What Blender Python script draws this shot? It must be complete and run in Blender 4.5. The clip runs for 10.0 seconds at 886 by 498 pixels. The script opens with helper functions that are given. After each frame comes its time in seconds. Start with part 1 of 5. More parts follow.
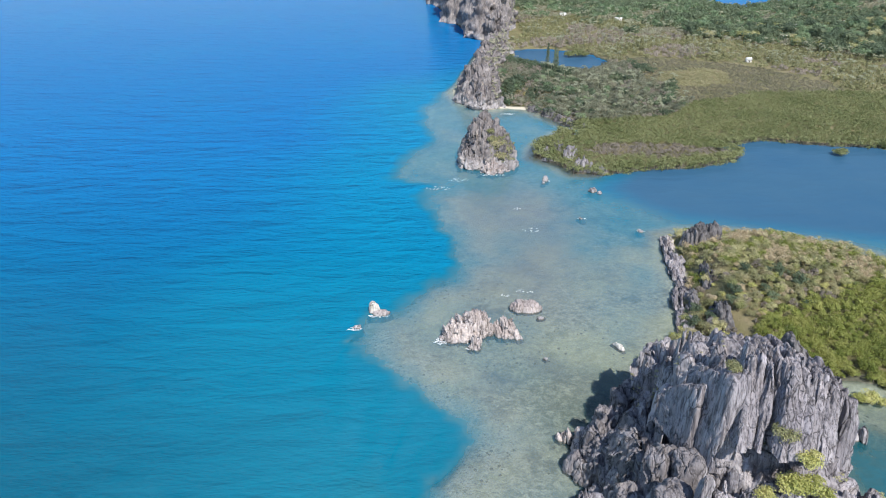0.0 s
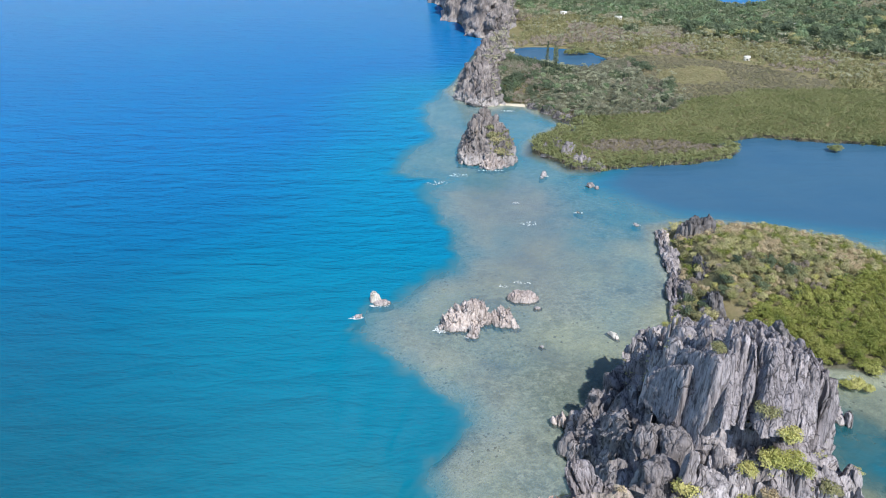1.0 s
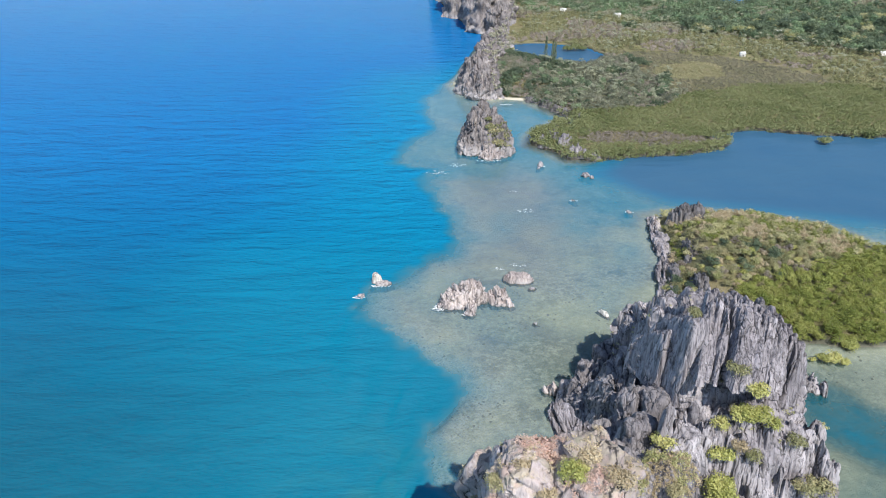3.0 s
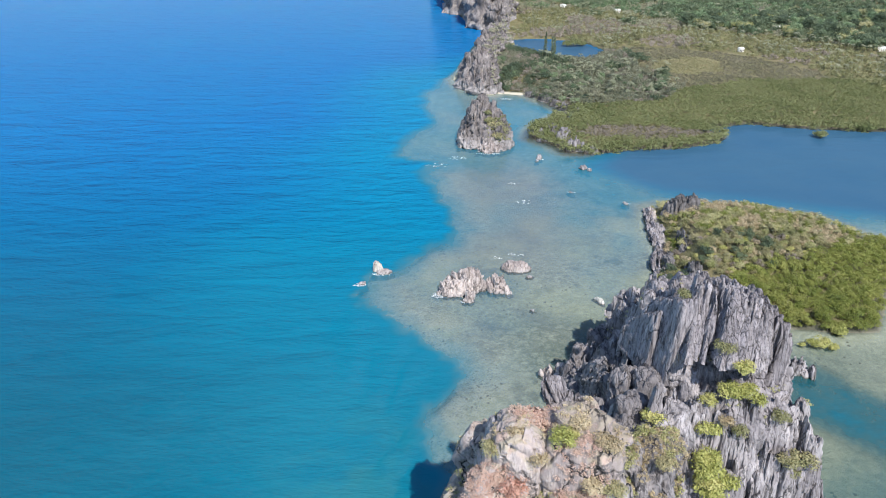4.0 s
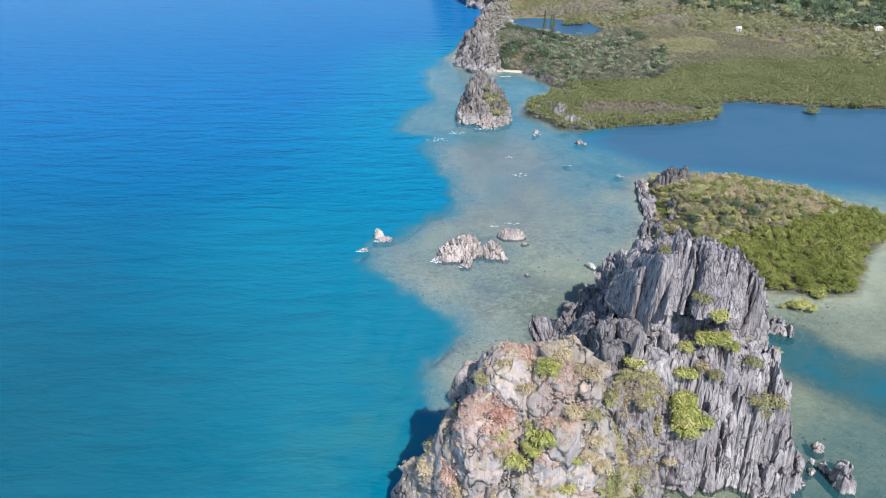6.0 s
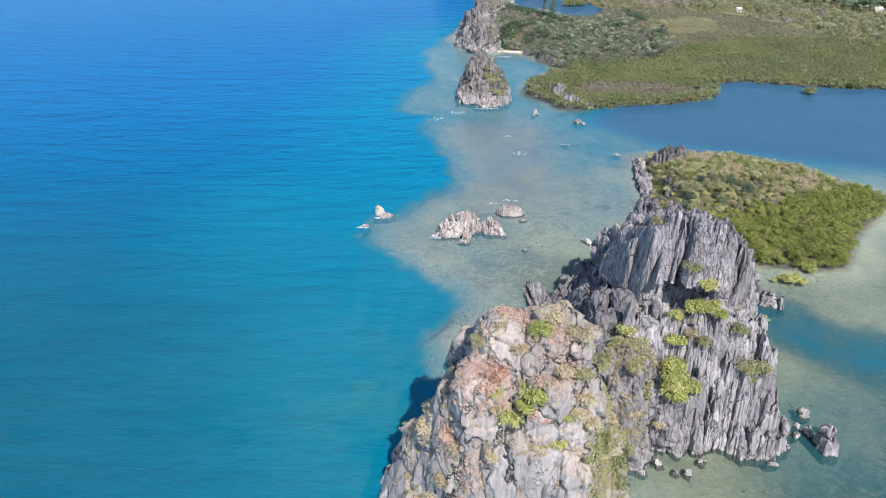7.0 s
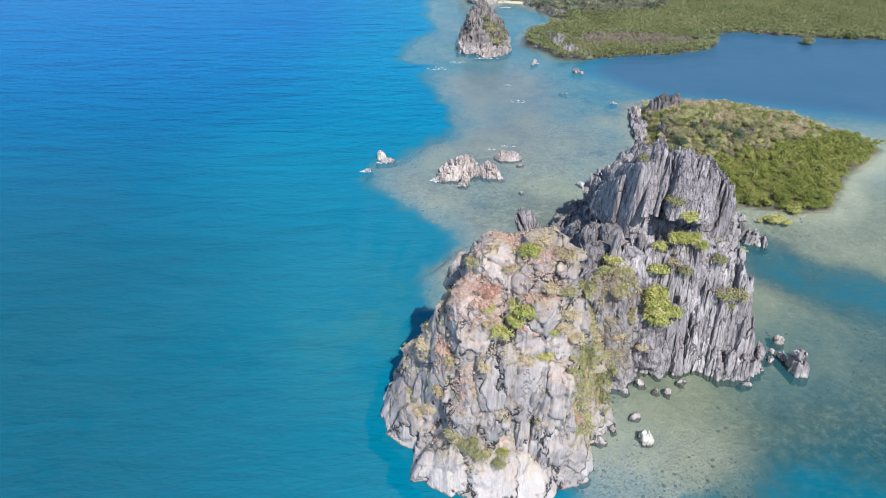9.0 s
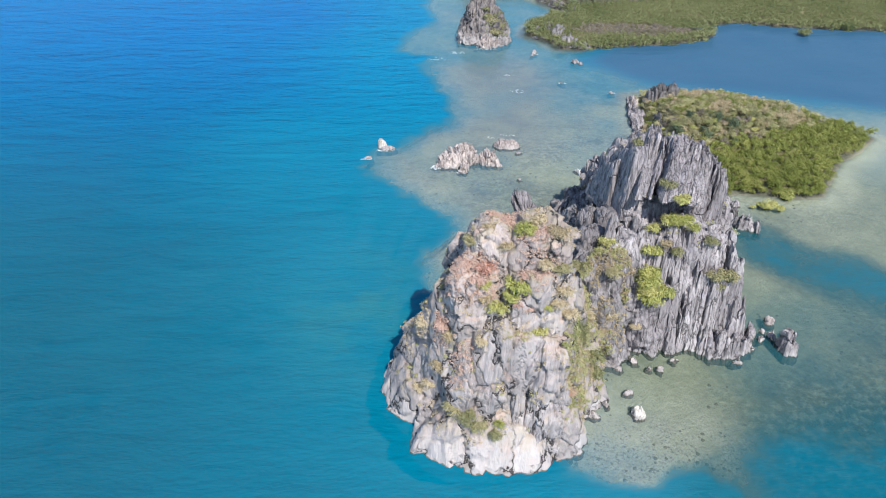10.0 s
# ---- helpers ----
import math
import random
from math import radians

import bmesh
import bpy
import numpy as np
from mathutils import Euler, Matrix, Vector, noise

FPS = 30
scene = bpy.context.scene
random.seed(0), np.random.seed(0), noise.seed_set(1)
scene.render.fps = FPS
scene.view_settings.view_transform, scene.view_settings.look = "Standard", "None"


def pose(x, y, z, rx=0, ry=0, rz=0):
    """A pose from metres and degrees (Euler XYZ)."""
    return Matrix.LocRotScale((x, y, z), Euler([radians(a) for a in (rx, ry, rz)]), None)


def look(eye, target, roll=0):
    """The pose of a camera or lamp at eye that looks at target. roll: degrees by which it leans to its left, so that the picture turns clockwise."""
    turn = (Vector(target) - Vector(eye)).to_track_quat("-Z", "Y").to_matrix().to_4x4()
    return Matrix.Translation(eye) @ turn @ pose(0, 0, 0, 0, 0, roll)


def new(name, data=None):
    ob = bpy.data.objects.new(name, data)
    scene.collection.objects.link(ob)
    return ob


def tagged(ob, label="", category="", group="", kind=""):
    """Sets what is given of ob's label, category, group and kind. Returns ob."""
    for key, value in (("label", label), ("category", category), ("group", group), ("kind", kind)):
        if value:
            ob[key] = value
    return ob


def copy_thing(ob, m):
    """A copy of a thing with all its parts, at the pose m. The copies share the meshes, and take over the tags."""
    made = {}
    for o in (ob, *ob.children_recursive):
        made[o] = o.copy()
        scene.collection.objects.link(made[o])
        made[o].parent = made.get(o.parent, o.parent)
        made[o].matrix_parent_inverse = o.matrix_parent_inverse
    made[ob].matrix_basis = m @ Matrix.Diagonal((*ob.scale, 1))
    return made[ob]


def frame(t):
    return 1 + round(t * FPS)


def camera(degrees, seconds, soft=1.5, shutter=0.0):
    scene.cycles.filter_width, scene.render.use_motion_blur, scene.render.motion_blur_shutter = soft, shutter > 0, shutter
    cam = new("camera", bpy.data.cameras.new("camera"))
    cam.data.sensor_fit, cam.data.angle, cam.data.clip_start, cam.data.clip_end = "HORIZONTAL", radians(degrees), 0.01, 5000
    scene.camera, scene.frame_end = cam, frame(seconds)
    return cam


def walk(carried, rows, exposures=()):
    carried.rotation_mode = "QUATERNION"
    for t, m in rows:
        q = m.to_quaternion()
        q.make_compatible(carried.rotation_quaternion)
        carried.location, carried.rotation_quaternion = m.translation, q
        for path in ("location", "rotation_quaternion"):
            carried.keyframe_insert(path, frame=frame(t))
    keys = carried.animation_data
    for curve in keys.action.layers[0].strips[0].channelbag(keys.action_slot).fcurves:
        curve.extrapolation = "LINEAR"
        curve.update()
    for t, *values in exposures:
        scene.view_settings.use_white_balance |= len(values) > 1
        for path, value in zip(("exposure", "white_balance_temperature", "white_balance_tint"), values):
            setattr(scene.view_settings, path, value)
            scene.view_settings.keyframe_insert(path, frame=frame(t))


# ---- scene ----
from mathutils.bvhtree import BVHTree

cam = camera(64, 10.0, 1.0)
PATH = [
    (0, look((0.01, -0.00, 140.00), (-0.17, 90.23, 96.89), 0.18)),
    (0.5, look((0.40, -3.76, 140.27), (0.14, 86.44, 97.08), 0.18)),
    (1, look((0.77, -7.43, 140.30), (0.42, 82.74, 97.06), 0.24)),
    (1.5, look((0.94, -11.12, 140.18), (0.55, 79.06, 96.95), 0.24)),
    (2, look((1.15, -14.63, 140.21), (0.73, 75.51, 96.92), 0.25)),
    (3.5, look((2.25, -25.17, 139.93), (1.67, 64.84, 96.36), 0.31)),
    (4, look((2.46, -28.83, 139.83), (1.84, 61.06, 96.03), 0.32)),
    (4.5, look((2.64, -32.62, 139.96), (1.98, 57.11, 95.82), 0.30)),
    (5, look((2.86, -36.18, 139.93), (2.19, 53.29, 95.26), 0.38)),
    (5.5, look((3.11, -39.50, 139.64), (2.46, 49.68, 94.41), 0.42)),
    (7, look((4.23, -49.90, 139.34), (3.41, 37.84, 91.38), 0.39)),
    (7.5, look((4.54, -53.38, 139.37), (3.68, 33.64, 90.10), 0.37)),
    (8, look((4.87, -56.89, 139.40), (3.96, 29.41, 88.88), 0.39)),
    (8.5, look((5.12, -60.35, 139.35), (4.16, 25.21, 87.59), 0.39)),
    (9, look((5.49, -63.86, 139.39), (4.46, 20.92, 86.37), 0.39)),
    (9.5, look((5.87, -67.13, 139.35), (4.78, 17.25, 85.69), 0.40)),
    (10, look((6.07, -70.56, 139.29), (4.96, 13.80, 85.60), 0.42)),
]
walk(cam, PATH)

# ---- sky and sun ----
SUN_EL, SUN_AZ = 49.0, 160.0
world = bpy.data.worlds.new("sky")
scene.world = world
world.use_nodes = True
_wt = world.node_tree
_sky = _wt.nodes.new("ShaderNodeTexSky")
_sky.sky_type, _sky.sun_disc = "NISHITA", False
_sky.sun_elevation, _sky.sun_rotation = radians(SUN_EL), radians(SUN_AZ)
_sky.air_density, _sky.dust_density, _sky.ozone_density = 1.0, 0.15, 1.5
_wt.links.new(_sky.outputs[0], _wt.nodes["Background"].inputs[0])
_wt.nodes["Background"].inputs[1].default_value = 0.15
_sl = bpy.data.lights.new("sun", "SUN")
_sl.energy, _sl.angle, _sl.color = 4.8, radians(0.6), (1.0, 0.95, 0.87)
sun = new("sun", _sl)
_d = Vector((math.sin(radians(SUN_AZ)) * math.cos(radians(SUN_EL)), math.cos(radians(SUN_AZ)) * math.cos(radians(SUN_EL)), math.sin(radians(SUN_EL))))
sun.matrix_world = look(_d * 300, (0, 0, 0))
scene.view_settings.exposure = 0.46

# ---- noise on arrays ----
_rng = np.random.default_rng(7)
_perm = np.concatenate([_rng.permutation(256)] * 4)
_val = _rng.random(256)


def _hash(i, j, k):
    return _perm[(_perm[(_perm[i & 255] + j) & 255] + k) & 255]


def vnoise(x, y, z=0.0):
    """Smooth noise from 0 to 1 on arrays."""
    x, y, z = np.broadcast_arrays(np.asarray(x, float), np.asarray(y, float), np.asarray(z, float))
    i, j, k = (np.floor(v).astype(np.int64) for v in (x, y, z))
    u, v, w = (f * f * (3 - 2 * f) for f in (x - i, y - j, z - k))
    out = 0.0
    for a in (0, 1):
        for b in (0, 1):
            for c in (0, 1):
                out = out + _val[_hash(i + a, j + b, k + c)] * (u if a else 1 - u) * (v if b else 1 - v) * (w if c else 1 - w)
    return out


def fbm(x, y, z=0.0, octaves=4):
    out, amp, total = 0.0, 1.0, 0.0
    for n in range(octaves):
        out = out + amp * vnoise(x * 2**n + 17.3 * n, y * 2**n + 5.1 * n, np.asarray(z) * 2**n)
        total += amp
        amp *= 0.5
    return out / total


def ridged(x, y, z=0.0, octaves=2):
    out, amp, total = 0.0, 1.0, 0.0
    for n in range(octaves):
        out = out + amp * (1 - np.abs(2 * vnoise(x * 2**n + 9.7 * n, y * 2**n + 3.3 * n, np.asarray(z) * 2**n) - 1))
        total += amp
        amp *= 0.5
    return out / total


def cells(x, y, z):
    """Distance to the nearest and the second cell centre, a random number of the cell, and a random slope across it."""
    i, j, k = (np.floor(v).astype(np.int64) for v in (x, y, z))
    f1, f2, who, tilt = np.full(x.shape, 9.0), np.full(x.shape, 9.0), np.zeros(x.shape), np.zeros(x.shape)
    for a in (-1, 0, 1):
        for b in (-1, 0, 1):
            for c in (-1, 0, 1):
                h = _hash(i + a, j + b, k + c)
                dx, dy, dz = i + a + _val[h] - x, j + b + _val[(h + 71) & 255] - y, k + c + _val[(h + 143) & 255] - z
                d = np.sqrt(dx * dx + dy * dy + dz * dz)
                near = d < f1
                f2 = np.where(near, f1, np.minimum(f2, d))
                who = np.where(near, _val[(h + 201) & 255], who)
                tilt = np.where(near, dx * (_val[(h + 31) & 255] - 0.5) + dy * (_val[(h + 97) & 255] - 0.5) + dz * (_val[(h + 17) & 255] - 0.5), tilt)
                f1 = np.where(near, d, f1)
    return f1, f2, who, tilt * 2


def smooth(a, b, x):
    t = np.clip((x - a) / (b - a), 0, 1)
    return t * t * (3 - 2 * t)


def inside(poly, x, y):
    """Signed distance to a polygon's edge, positive inside."""
    p = np.array(poly, float)
    q = np.roll(p, -1, 0)
    d2, flag = np.full(x.shape, 1e12), np.zeros(x.shape, bool)
    for (ax, ay), (bx, by) in zip(p, q):
        ex, ey = bx - ax, by - ay
        t = np.clip(((x - ax) * ex + (y - ay) * ey) / (ex * ex + ey * ey), 0, 1)
        d2 = np.minimum(d2, (x - ax - t * ex) ** 2 + (y - ay - t * ey) ** 2)
        cross = ((ay > y) != (by > y)) & (x < ex * (y - ay) / (ey if abs(ey) > 1e-9 else 1e-9) + ax)
        flag ^= cross
    return np.where(flag, 1, -1) * np.sqrt(d2)


# ---- meshes ----
def mesh_of(name, verts, quads, tris=None):
    """A mesh from arrays of corners, four-sided and three-sided faces."""
    verts = np.asarray(verts, np.float32)
    quads = np.asarray(quads, np.int32).reshape(-1, 4)
    tris = np.asarray(tris if tris is not None else [], np.int32).reshape(-1, 3)
    me = bpy.data.meshes.new(name)
    me.vertices.add(len(verts))
    me.vertices.foreach_set("co", verts.ravel())
    me.loops.add(quads.size + tris.size)
    me.loops.foreach_set("vertex_index", np.concatenate([quads.ravel(), tris.ravel()]))
    me.polygons.add(len(quads) + len(tris))
    starts = np.concatenate([np.arange(len(quads)) * 4, quads.size + np.arange(len(tris)) * 3]).astype(np.int32)
    me.polygons.foreach_set("loop_start", starts)
    me.update(calc_edges=True)
    return me


def joined(*pieces):
    """One (verts, quads, tris) from several."""
    vs, qs, ts, n = [], [], [], 0
    for piece in pieces:
        v, q = np.asarray(piece[0], float).reshape(-1, 3), np.asarray(piece[1], int).reshape(-1, 4)
        t = np.asarray(piece[2] if len(piece) > 2 else [], int).reshape(-1, 3)
        vs.append(v), qs.append(q + n), ts.append(t + n)
        n += len(v)
    return np.concatenate(vs), np.concatenate(qs), np.concatenate(ts)


def part(name, mesh, material, parent=None, label=""):
    ob = new(name, mesh)
    if not mesh.materials:
        mesh.materials.append(material)
    ob.parent = parent
    if label:
        ob["label"] = label
    return ob


def thing(name, x, y, z=0.0, label="", category="", group="", kind=""):
    ob = new(name)
    ob.location = (x, y, z)
    return tagged(ob, label, category, group, kind)


def moved(mesh_verts, at):
    return np.asarray(mesh_verts) - np.array(at)


# ---- materials ----
class Nodes:
    """Short hand for building node materials."""

    def __init__(self, name):
        self.mat = bpy.data.materials.new(name)
        self.mat.use_nodes = True
        self.t = self.mat.node_tree
        self.bsdf = self.t.nodes["Principled BSDF"]
        self.out = self.t.nodes["Material Output"]
        self.geo = self.n("ShaderNodeNewGeometry")
        self.pos = self.geo.outputs["Position"]

    def n(self, kind):
        return self.t.nodes.new(kind)

    def put(self, socket, value):
        if isinstance(value, bpy.types.NodeSocket):
            self.t.links.new(value, socket)
        elif isinstance(value, (int, float)):
            socket.default_value = value
        else:
            socket.default_value = (*value, 1.0) if len(value) == 3 and len(socket.default_value) == 4 else value

    def scaled(self, vec, scale, loc=(0, 0, 0), rot=(0, 0, 0)):
        m = self.n("ShaderNodeMapping")
        self.put(m.inputs["Vector"], vec)
        m.inputs["Scale"].default_value, m.inputs["Location"].default_value = scale, loc
        m.inputs["Rotation"].default_value = rot
        return m.outputs[0]

    def noise(self, scale, detail=4.0, rough=0.55, vec=None, distort=0.0):
        m = self.n("ShaderNodeTexNoise")
        self.put(m.inputs["Vector"], vec if vec is not None else self.pos)
        m.inputs["Scale"].default_value, m.inputs["Detail"].default_value = scale, detail
        m.inputs["Roughness"].default_value, m.inputs["Distortion"].default_value = rough, distort
        return m.outputs["Fac"]

    def voronoi(self, scale, vec=None, feature="F1", out="Distance"):
        m = self.n("ShaderNodeTexVoronoi")
        m.feature = feature
        self.put(m.inputs["Vector"], vec if vec is not None else self.pos)
        m.inputs["Scale"].default_value = scale
        return m.outputs[out]

    def ramp(self, fac, *stops):
        m = self.n("ShaderNodeValToRGB")
        self.put(m.inputs[0], fac)
        e = m.color_ramp.elements
        while len(e) < len(stops):
            e.new(0.5)
        for el, (at, col) in zip(e, stops):
            el.position = at
            el.color = (*col, 1) if not isinstance(col, (int, float)) else (col, col, col, 1)
        return m.outputs[0]

    def mix(self, fac, a, b, mode="MIX"):
        m = self.n("ShaderNodeMix")
        m.data_type, m.blend_type = "RGBA", mode
        self.put(m.inputs["Factor"], fac)
        self.put(m.inputs[6], a)
        self.put(m.inputs[7], b)
        return m.outputs[2]

    def math(self, op, a, b=0.0, clamp=False):
        m = self.n("ShaderNodeMath")
        m.operation, m.use_clamp = op, clamp
        self.put(m.inputs[0], a)
        self.put(m.inputs[1], b)
        return m.outputs[0]

    def band(self, value, lo, hi):
        m = self.n("ShaderNodeMapRange")
        m.interpolation_type = "SMOOTHSTEP"
        self.put(m.inputs["Value"], value)
        m.inputs["From Min"].default_value, m.inputs["From Max"].default_value = lo, hi
        return m.outputs[0]

    def xyz(self, vec):
        m = self.n("ShaderNodeSeparateXYZ")
        self.put(m.inputs[0], vec)
        return m.outputs

    def attr(self, name):
        m = self.n("ShaderNodeAttribute")
        m.attribute_name = name
        return m

    def bump(self, height, strength, distance, normal=None):
        m = self.n("ShaderNodeBump")
        self.put(m.inputs["Height"], height)
        m.inputs["Strength"].default_value, m.inputs["Distance"].default_value = strength, distance
        if normal is not None:
            self.put(m.inputs["Normal"], normal)
        return m.outputs[0]


def rock_material(name, dark, mid, pale, white_to=3.0, tan=0.3, grain=1.0, joints=0.7, upright=0.10, streaky=1.0, turf=0.0):
    """Weathered limestone: grey faces, dark lichen, pale breaks, fissures, a bleached tidal band, dry moss on ledges."""
    m = Nodes(name)
    streak = m.noise(1.0, 6, 0.65, m.scaled(m.pos, (0.9 * grain, 0.5 * grain, upright * grain)))
    lines = m.noise(1.0, 4, 0.7, m.scaled(m.pos, (2.6 * grain, 1.3 * grain, 1.6 * upright * grain)))
    big = m.noise(0.07, 3, 0.5)
    fine = m.noise(1.0, 6, 0.7, m.scaled(m.pos, (1.2, 1.2, 0.8)))
    col = m.mix(m.band(big, 0.35, 0.65), mid, pale)
    col = m.mix(m.math("MULTIPLY", m.band(streak, 0.46, 0.66), 0.75 * streaky), col, dark)
    col = m.mix(m.math("MULTIPLY", m.band(lines, 0.53, 0.60), 0.7 * streaky), col, dark)
    col = m.mix(m.math("MULTIPLY", m.band(fine, 0.58, 0.66), 0.5), col, pale)
    up = m.xyz(m.geo.outputs["Normal"])[2]
    soil = m.math("MULTIPLY", m.band(up, 0.35, 0.8), m.band(m.noise(0.16, 5, 0.65), 0.62 - 0.3 * tan, 0.75 - 0.3 * tan))
    earth = m.ramp(m.noise(0.5, 4), (0.3, (0.34, 0.27, 0.24)), (0.5, (0.36, 0.305, 0.265)), (0.7, (0.27, 0.25, 0.18)))
    col = m.mix(m.math("MULTIPLY", soil, min(1.0, 0.4 + tan)), col, earth)
    if turf:
        cover = m.math("MULTIPLY", m.band(up, 0.02, 0.45), m.band(m.noise(0.13, 6, 0.7, m.scaled(m.pos, (1, 1, 0.8), (40, 11, 3))), 0.47, 0.56))
        cover = m.math("MULTIPLY", cover, m.math("ADD", 0.55, m.math("MULTIPLY", m.noise(3.0, 4, 0.8), 0.8)), True)
        blade = m.mix(m.noise(5.0, 3, 0.8), (0.25, 0.215, 0.165), (0.42, 0.37, 0.31))
        hue = m.mix(m.band(m.noise(0.22, 3, 0.6, m.scaled(m.pos, (1, 1, 1), (7, 70, 1))), 0.45, 0.6), blade, m.mix(m.noise(4.0, 3, 0.8), (0.31, 0.225, 0.195), (0.45, 0.35, 0.31)))
        col = m.mix(m.math("MULTIPLY", cover, turf), col, hue)
    z = m.math("ADD", m.xyz(m.pos)[2], m.math("MULTIPLY", m.noise(0.25, 5, 0.6), -white_to * 1.3))
    tide = m.math("SUBTRACT", 1.0, m.band(z, -0.3 * white_to, 0.35 * white_to))
    col = m.mix(m.math("MULTIPLY", tide, 0.6), col, (0.36, 0.342, 0.35))
    scar = m.math("MULTIPLY", m.band(m.noise(0.5, 5, 0.75, m.scaled(m.pos, (1, 1, 0.7), (17, 3, 9))), 0.66, 0.71), 0.6)
    col = m.mix(scar, col, (0.50, 0.48, 0.48))
    wet = m.math("SUBTRACT", 1.0, m.band(m.math("ADD", m.xyz(m.pos)[2], m.noise(0.8, 3)), 0.55, 0.95))
    col = m.mix(m.math("MULTIPLY", wet, 0.85), col, (0.07, 0.06, 0.045))
    warp = m.n("ShaderNodeVectorMath")
    warp.operation = "ADD"
    wn = m.n("ShaderNodeTexNoise")
    wn.inputs["Scale"].default_value, wn.inputs["Detail"].default_value = 0.35, 5
    m.put(wn.inputs["Vector"], m.pos)
    wide = 0.45 if upright > 0.25 else 0.9
    m.put(warp.inputs[0], m.scaled(m.pos, (0.6 * grain * wide, 0.35 * grain * wide, upright * grain * wide), rot=(0, radians(5), 0)))
    m.put(warp.inputs[1], m.scaled(wn.outputs["Color"], (0.8, 0.8, 0.8)))
    joint = m.voronoi(1.0, warp.outputs[0], "DISTANCE_TO_EDGE")
    plate = m.voronoi(1.0, warp.outputs[0], "F1", "Color")
    open_joint = m.math("MULTIPLY", m.math("SUBTRACT", 1.0, m.band(joint, 0.012, 0.045)), m.band(m.noise(0.16, 3, 0.6, m.scaled(m.pos, (1, 1, 0.6), (5, 40, 2))), 0.47, 0.55))
    col = m.mix(m.math("MULTIPLY", open_joint, joints), col, (0.03, 0.028, 0.03))
    tone = m.math("ADD", 0.80, m.math("MULTIPLY", m.xyz(plate)[0], 0.40))
    shade = m.n("ShaderNodeMix")
    shade.data_type, shade.blend_type = "RGBA", "MULTIPLY"
    shade.inputs[0].default_value = 1.0
    m.put(shade.inputs[6], col)
    m.put(shade.inputs[7], tone)
    col = shade.outputs[2]
    m.put(m.bsdf.inputs["Base Color"], col)
    m.bsdf.inputs["Roughness"].default_value = 0.9
    m.bsdf.inputs["Specular IOR Level"].default_value = 0.25
    flute = m.noise(1.0, 5, 0.65, m.scaled(m.pos, (1.8 * grain, 0.8 * grain, 1.2 * upright * grain)))
    b = m.bump(flute, 0.6, 0.6 / grain)
    b = m.bump(m.math("ADD", m.band(joint, 0.0, 0.10), m.math("MULTIPLY", m.xyz(plate)[1], 0.5)), 0.6 * joints + 0.1, 0.8, b)
    b = m.bump(m.noise(1.0, 6, 0.7, m.scaled(m.pos, (2.0, 2.0, 0.9))), 0.5, 0.35, b)
    m.put(m.bsdf.inputs["Normal"], b)
    return m.mat


def leaf_material(name, a, b, c, patch=0.12):
    """Foliage in three tones, patchy over metres and varied leaf by leaf."""
    m = Nodes(name)
    fac = m.math("ADD", m.math("MULTIPLY", m.noise(patch, 3), 0.75), m.math("MULTIPLY", m.geo.outputs["Random Per Island"], 0.22))
    fac = m.math("ADD", fac, m.math("MULTIPLY", m.math("SUBTRACT", m.n("ShaderNodeObjectInfo").outputs["Random"], 0.3), 0.3))
    col = m.ramp(fac, (0.3, a), (0.52, b), (0.75, c))
    m.put(m.bsdf.inputs["Base Color"], col)
    m.bsdf.inputs["Roughness"].default_value = 0.6
    m.bsdf.inputs["Specular IOR Level"].default_value = 0.3
    tr = m.n("ShaderNodeBsdfTranslucent")
    m.put(tr.inputs[0], col)
    mixer = m.n("ShaderNodeMixShader")
    mixer.inputs[0].default_value = 0.22
    m.t.links.new(m.bsdf.outputs[0], mixer.inputs[1])
    m.t.links.new(tr.outputs[0], mixer.inputs[2])
    m.t.links.new(mixer.outputs[0], m.out.inputs[0])
    return m.mat


def plain_material(name, col, rough=0.8, vary=0.12, scale=1.5):
    m = Nodes(name)
    c2 = tuple(v * (1 - 2 * vary) for v in col)
    m.put(m.bsdf.inputs["Base Color"], m.mix(m.noise(scale, 5), col, c2))
    m.bsdf.inputs["Roughness"].default_value = rough
    m.put(m.bsdf.inputs["Normal"], m.bump(m.noise(scale * 6, 4), 0.25, 0.05))
    return m.mat


ROCK_GREY = rock_material("grey_karst", (0.105, 0.098, 0.108), (0.255, 0.237, 0.256), (0.365, 0.342, 0.358), 2.0, 0.12)
ROCK_DOME = rock_material("pale_karst", (0.18, 0.16, 0.167), (0.315, 0.287, 0.295), (0.405, 0.37, 0.372), 8.0, 0.55, 0.5, 0.95, 0.30, 0.6, 0.7)
ROCK_CREST = rock_material("lilac_karst", (0.085, 0.079, 0.088), (0.235, 0.218, 0.237), (0.335, 0.312, 0.33), 2.0, 0.08, 1.25, 0.7, 0.08, 1.15)
ROCK_TOP = rock_material("pinkish_tan_karst", (0.20, 0.165, 0.162), (0.35, 0.30, 0.295), (0.45, 0.395, 0.385), 2.0, 0.75, 0.5, 0.9, 0.35, 0.5, 0.9)
# Grey karst darkened to paint in the shade of saddle and west flank.
ROCK_BROKEN = rock_material("dark_and_shaded_karst", (0.075, 0.070, 0.077), (0.19, 0.178, 0.19), (0.30, 0.283, 0.295), 1.5, 0.1, 0.8, 0.7, 0.2)
ROCK_PINK = rock_material("pinkish_karst", (0.17, 0.145, 0.14), (0.35, 0.305, 0.297), (0.49, 0.44, 0.43), 1.5, 0.0)
ROCK_WHITE = rock_material("white_limestone", (0.32, 0.30, 0.27), (0.50, 0.48, 0.45), (0.62, 0.60, 0.57), 1.0, 0.0)
